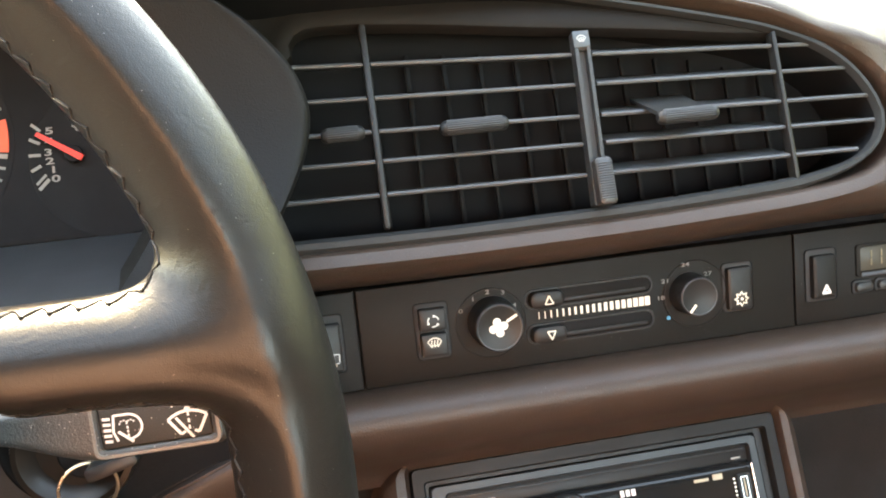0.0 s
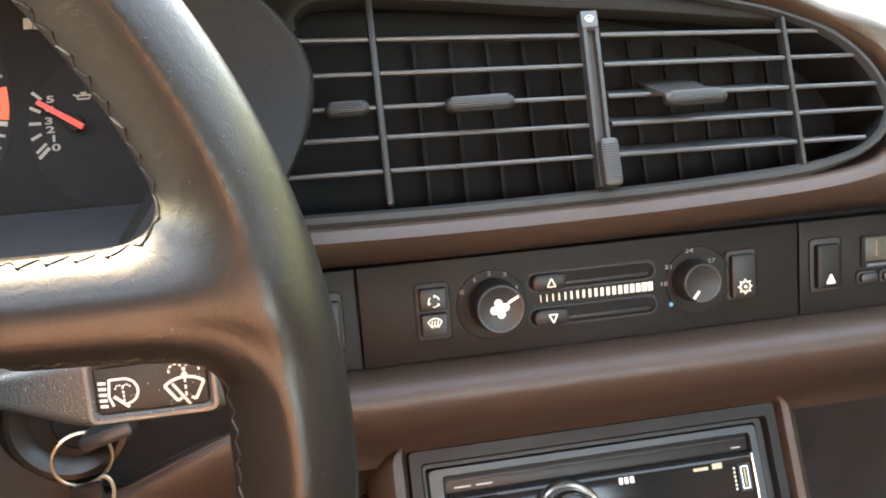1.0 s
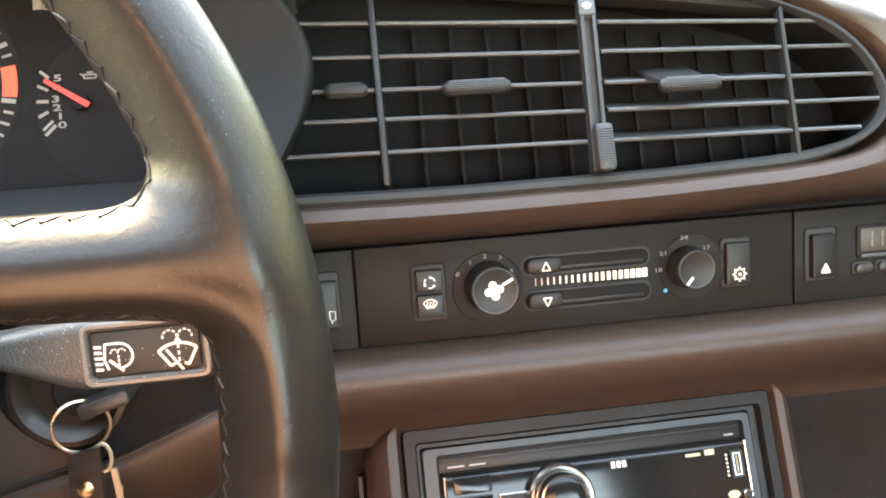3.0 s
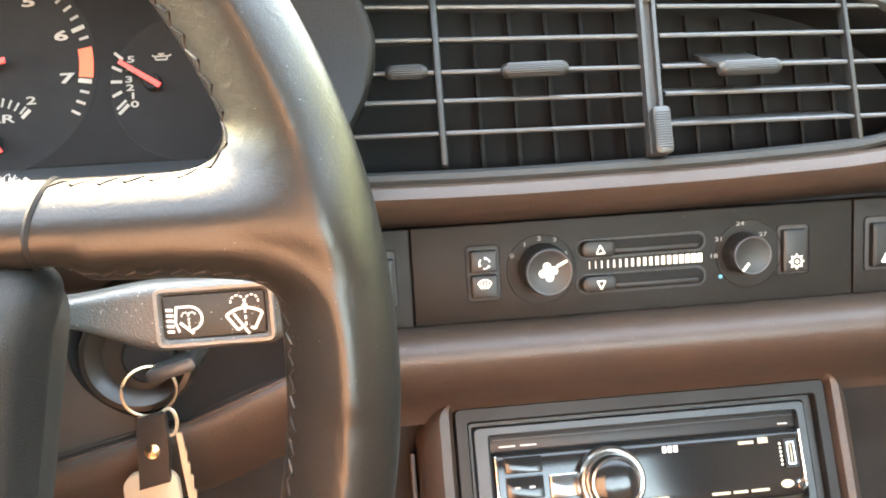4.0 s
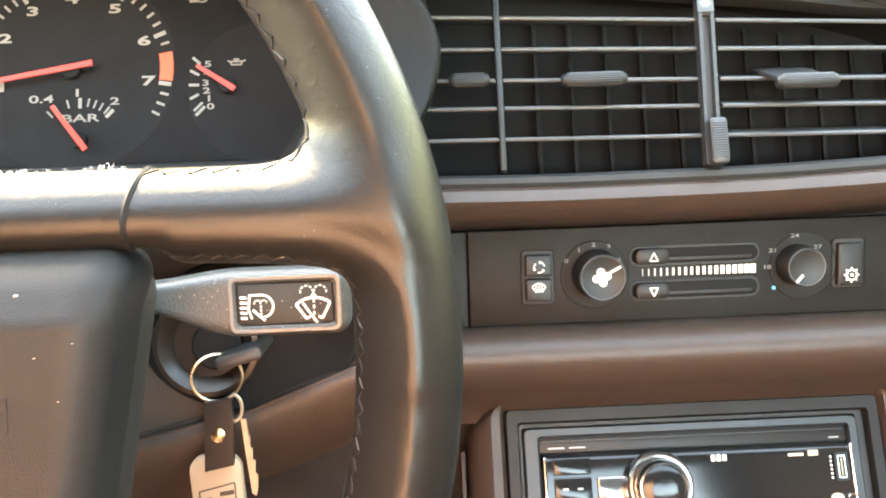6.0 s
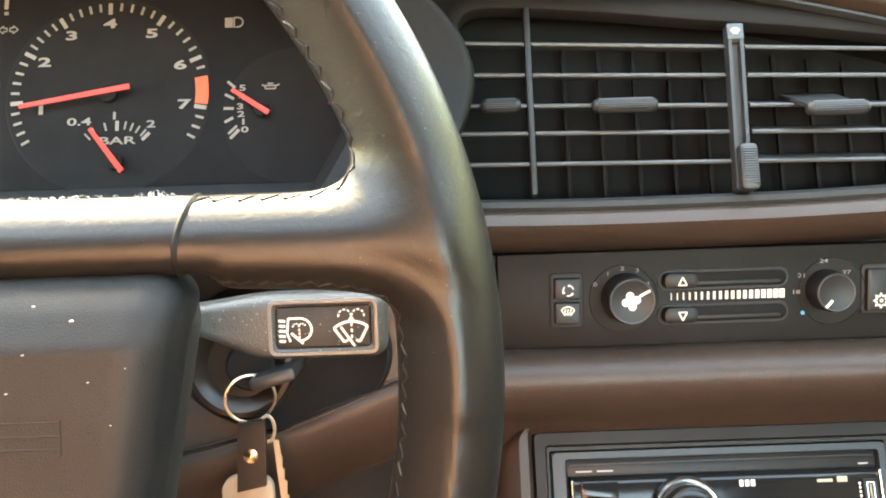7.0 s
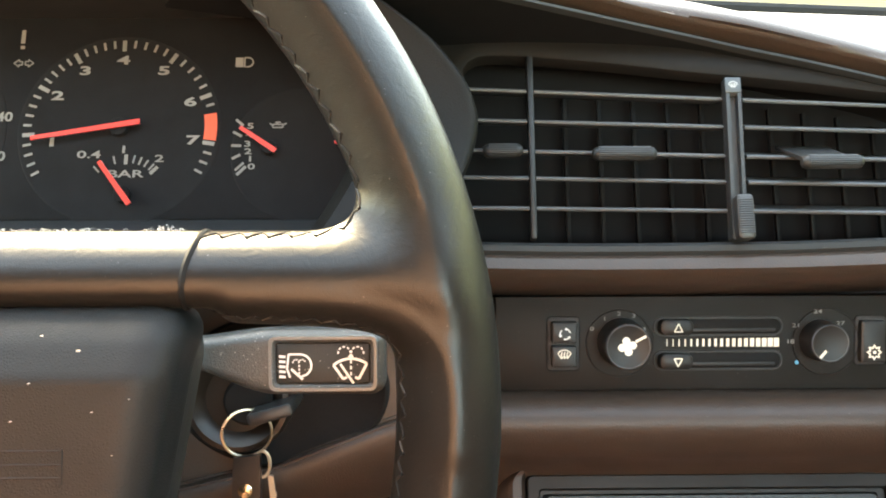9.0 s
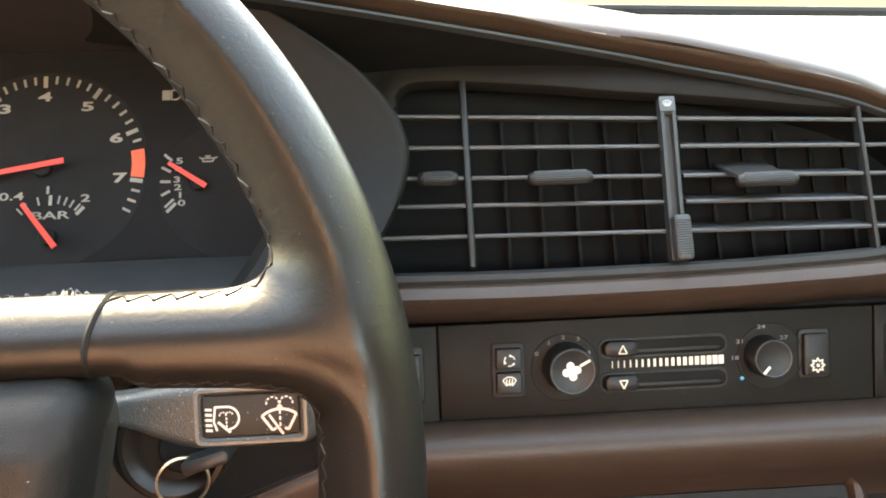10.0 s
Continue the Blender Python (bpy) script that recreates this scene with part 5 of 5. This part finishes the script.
def stalk_skin(X, Y, Z):
    k = np.clip((-0.1900 - X) / 0.040, 0, 1)
    k = k * k * (3 - 2 * k)
    half = 0.0133 - 0.0078 * k
    mid = 0.0126 + 0.0038 * k
    body = rbox(X, Y, (Z - mid) / half * 0.0133, (-0.2225, -0.1125, 0.0), (0.0758, 0.0085, 0.0133), 0.0058)
    inset = rbox(X, Y, Z, (-0.1712, -0.1240, 0.0128), (0.0194, 0.0034, 0.0090), 0.001)
    return np.maximum(body, -inset)


part("lever_body", nets(stalk_skin, (-0.295, -0.13, -0.01), (-0.13, -0.095, 0.035), 0.0011), STALK, stalk)
part("symbol_plate", plate(-0.1895, -0.1529, 0.0049, 0.0207, -0.1220, -0.118, 0.0008, 0.0005), PLATE, stalk)


def washer_symbol():
    y = -0.1220
    bm = bmesh.new()
    cx, cz = -0.1812, 0.0117
    for k in range(5):
        stroke([(cx - 0.0073, cz + 0.0040 - 0.0020 * k), (cx - 0.0048, cz + 0.0038 - 0.0020 * k)], 0.0010, y, 0.00012, bm)
    lens = [(cx - 0.0035, cz + 0.0048), (cx + 0.0010, cz + 0.0048)] + arc(cx + 0.0010, cz + 0.0004, 0.0044, 88, -60, 10) + [(cx + 0.0006, cz - 0.0044)]
    stroke(lens, 0.0008, y, 0.00012, bm)
    stroke([(cx - 0.0035, cz + 0.0050), (cx - 0.0042, cz - 0.0010), (cx - 0.0030, cz - 0.0044)], 0.0008, y, 0.00012, bm)
    stroke([(cx - 0.0026, cz - 0.0010), (cx + 0.0020, cz - 0.0052)], 0.0010, y, 0.00012, bm)
    for a in range(20, 180, 45):
        for s in (-1, 1):
            stroke(arc(cx + 0.0006 + s * 0.0012, cz + 0.0014, 0.0013, a, a + 28, 3), 0.0005, y, 0.00012, bm)
    for k in range(3):
        stroke([(cx + 0.0006, cz + 0.0006 - 0.0014 * k), (cx + 0.0006, cz - 0.0003 - 0.0014 * k)], 0.0006, y, 0.00012, bm)
    return bm


def wiper_symbol():
    y = -0.1220
    bm = bmesh.new()
    cx, cz = -0.1602, 0.0100
    top = [(cx + 0.0112 * math.sin(radians(a)), cz - 0.0075 + 0.0122 * math.cos(radians(a))) for a in range(-38, 39, 8)]
    low = [(cx + 0.0112 * 0.44 * math.sin(radians(a)), cz - 0.0075 + 0.0122 * 0.42 * math.cos(radians(a))) for a in range(-38, 39, 19)]
    stroke(top, 0.0010, y, 0.00012, bm)
    stroke(low[:2], 0.0009, y, 0.00012, bm)
    stroke(low[-2:], 0.0009, y, 0.00012, bm)
    stroke([top[0], low[0]], 0.0010, y, 0.00012, bm)
    stroke([top[-1], low[-1]], 0.0010, y, 0.00012, bm)
    stroke([(cx + 0.0010, cz - 0.0052), (cx - 0.0042, cz + 0.0026)], 0.0009, y, 0.00012, bm)
    for k in range(5):
        stroke([(cx, cz + 0.0066 - 0.0024 * k), (cx, cz + 0.0052 - 0.0024 * k)], 0.0007, y, 0.00012, bm)
    for s in (-1, 1):
        for a in range(-10, 230, 42):
            b = a if s > 0 else 180 - a
            stroke(arc(cx + s * 0.0026, cz + 0.0070, 0.0024, b, b + s * 25, 3), 0.0006, y, 0.00012, bm)
    return bm


part("headlamp_washer_symbol", washer_symbol(), WHITE, stalk, "white printed symbol", smooth=False)
part("wiper_symbol", wiper_symbol(), WHITE, stalk, "white printed symbol", smooth=False)
# lip in a paler colour for the sky light it catches
part("lip", frame_plate(rr(-0.1926, -0.1498, 0.0018, 0.0238, 0.0028), rr(-0.1911, -0.1513, 0.0033, 0.0223, 0.0018), -0.1229, -0.118, 0.0006), LIP_LIGHT, stalk, "paler edge with a highlight in its colour")
bevel = [[(x, y, z) for x, z in rr(-0.1911 + g, -0.1513 - g, 0.0033 + g, 0.0223 - g, 0.0018, 5)] for g, y in ((0.0, -0.1180), (0.0, -0.1228), (0.0005, -0.1226), (0.0014, -0.1212), (0.0014, -0.1180))]
part("inset_edge", loft(bevel, cap=False), STALK, stalk)
# thin black frame drawn as the shade round the plate
part("shadow_line", frame_plate(rr(-0.1900, -0.1524, 0.0044, 0.0212, 0.0014), rr(-0.1894, -0.1530, 0.0050, 0.0206, 0.0010), -0.1213, -0.118, 0.0001), PIT, stalk)


# ---- lint caught on the cross bar ----
lint = bmesh.new()
for k in range(100):
    x = random.choice((random.gauss(-0.2140, 0.003), random.uniform(-0.268, -0.236), random.uniform(-0.268, -0.215), random.uniform(-0.268, -0.215)))
    a = settle((x + 0.338, random.uniform(-0.002, 0.003), BAR_Z + 0.0125), wheel_skin)
    tall = random.uniform(0.0004, 0.0012) * (1.8 if abs(x + 0.214) < 0.002 else 1.0)
    side = random.uniform(-0.0009, 0.0009)
    rod([tuple(a), tuple(a + (side * 0.3, -0.0003, tall * 0.6)), tuple(a + (side, 0.0004, tall)), tuple(a + (side * 2.0, 0.0, tall * random.uniform(0.5, 1.0)))], 0.00005, 4, bm=lint)
me = bpy.data.meshes.new("lint")
lint.to_mesh(me)
lint.free()
tagged(part("lint", me, material("lint_fibre", (0.75, 0.74, 0.72), 0.8, spots=0.1), at=WM), "white lint fibres caught on the steering wheel's cross bar", "lint", kind="stuff")

# ---- flakes of dust ----
flakes = bmesh.new()
for x, y, z, s in ((-0.2278, -0.2127, 0.0339, 0.0008), (-0.2420, -0.2127, 0.0247, 0.0005), (-0.2474, -0.2127, 0.0139, 0.0005), (-0.2245, -0.2127, 0.0164, 0.0004), (-0.2387, -0.2110, 0.0380, 0.0005), (-0.2190, -0.2127, 0.0040, 0.0004), (-0.2140, -0.2124, 0.0200, 0.0003)):
    a = random.uniform(0, 180)
    slab([(x + s * 0.8 * math.cos(radians(a + b)), z + s * 0.35 * math.sin(radians(a + b))) for b in range(0, 360, 60)], y - 0.0002, y + 0.0004, flakes)
me = bpy.data.meshes.new("dust_flakes")
flakes.to_mesh(me)
flakes.free()
tagged(part("dust_flakes", me, GREY), "white dust flakes scattered on the horn pad", "dust", kind="stuff")
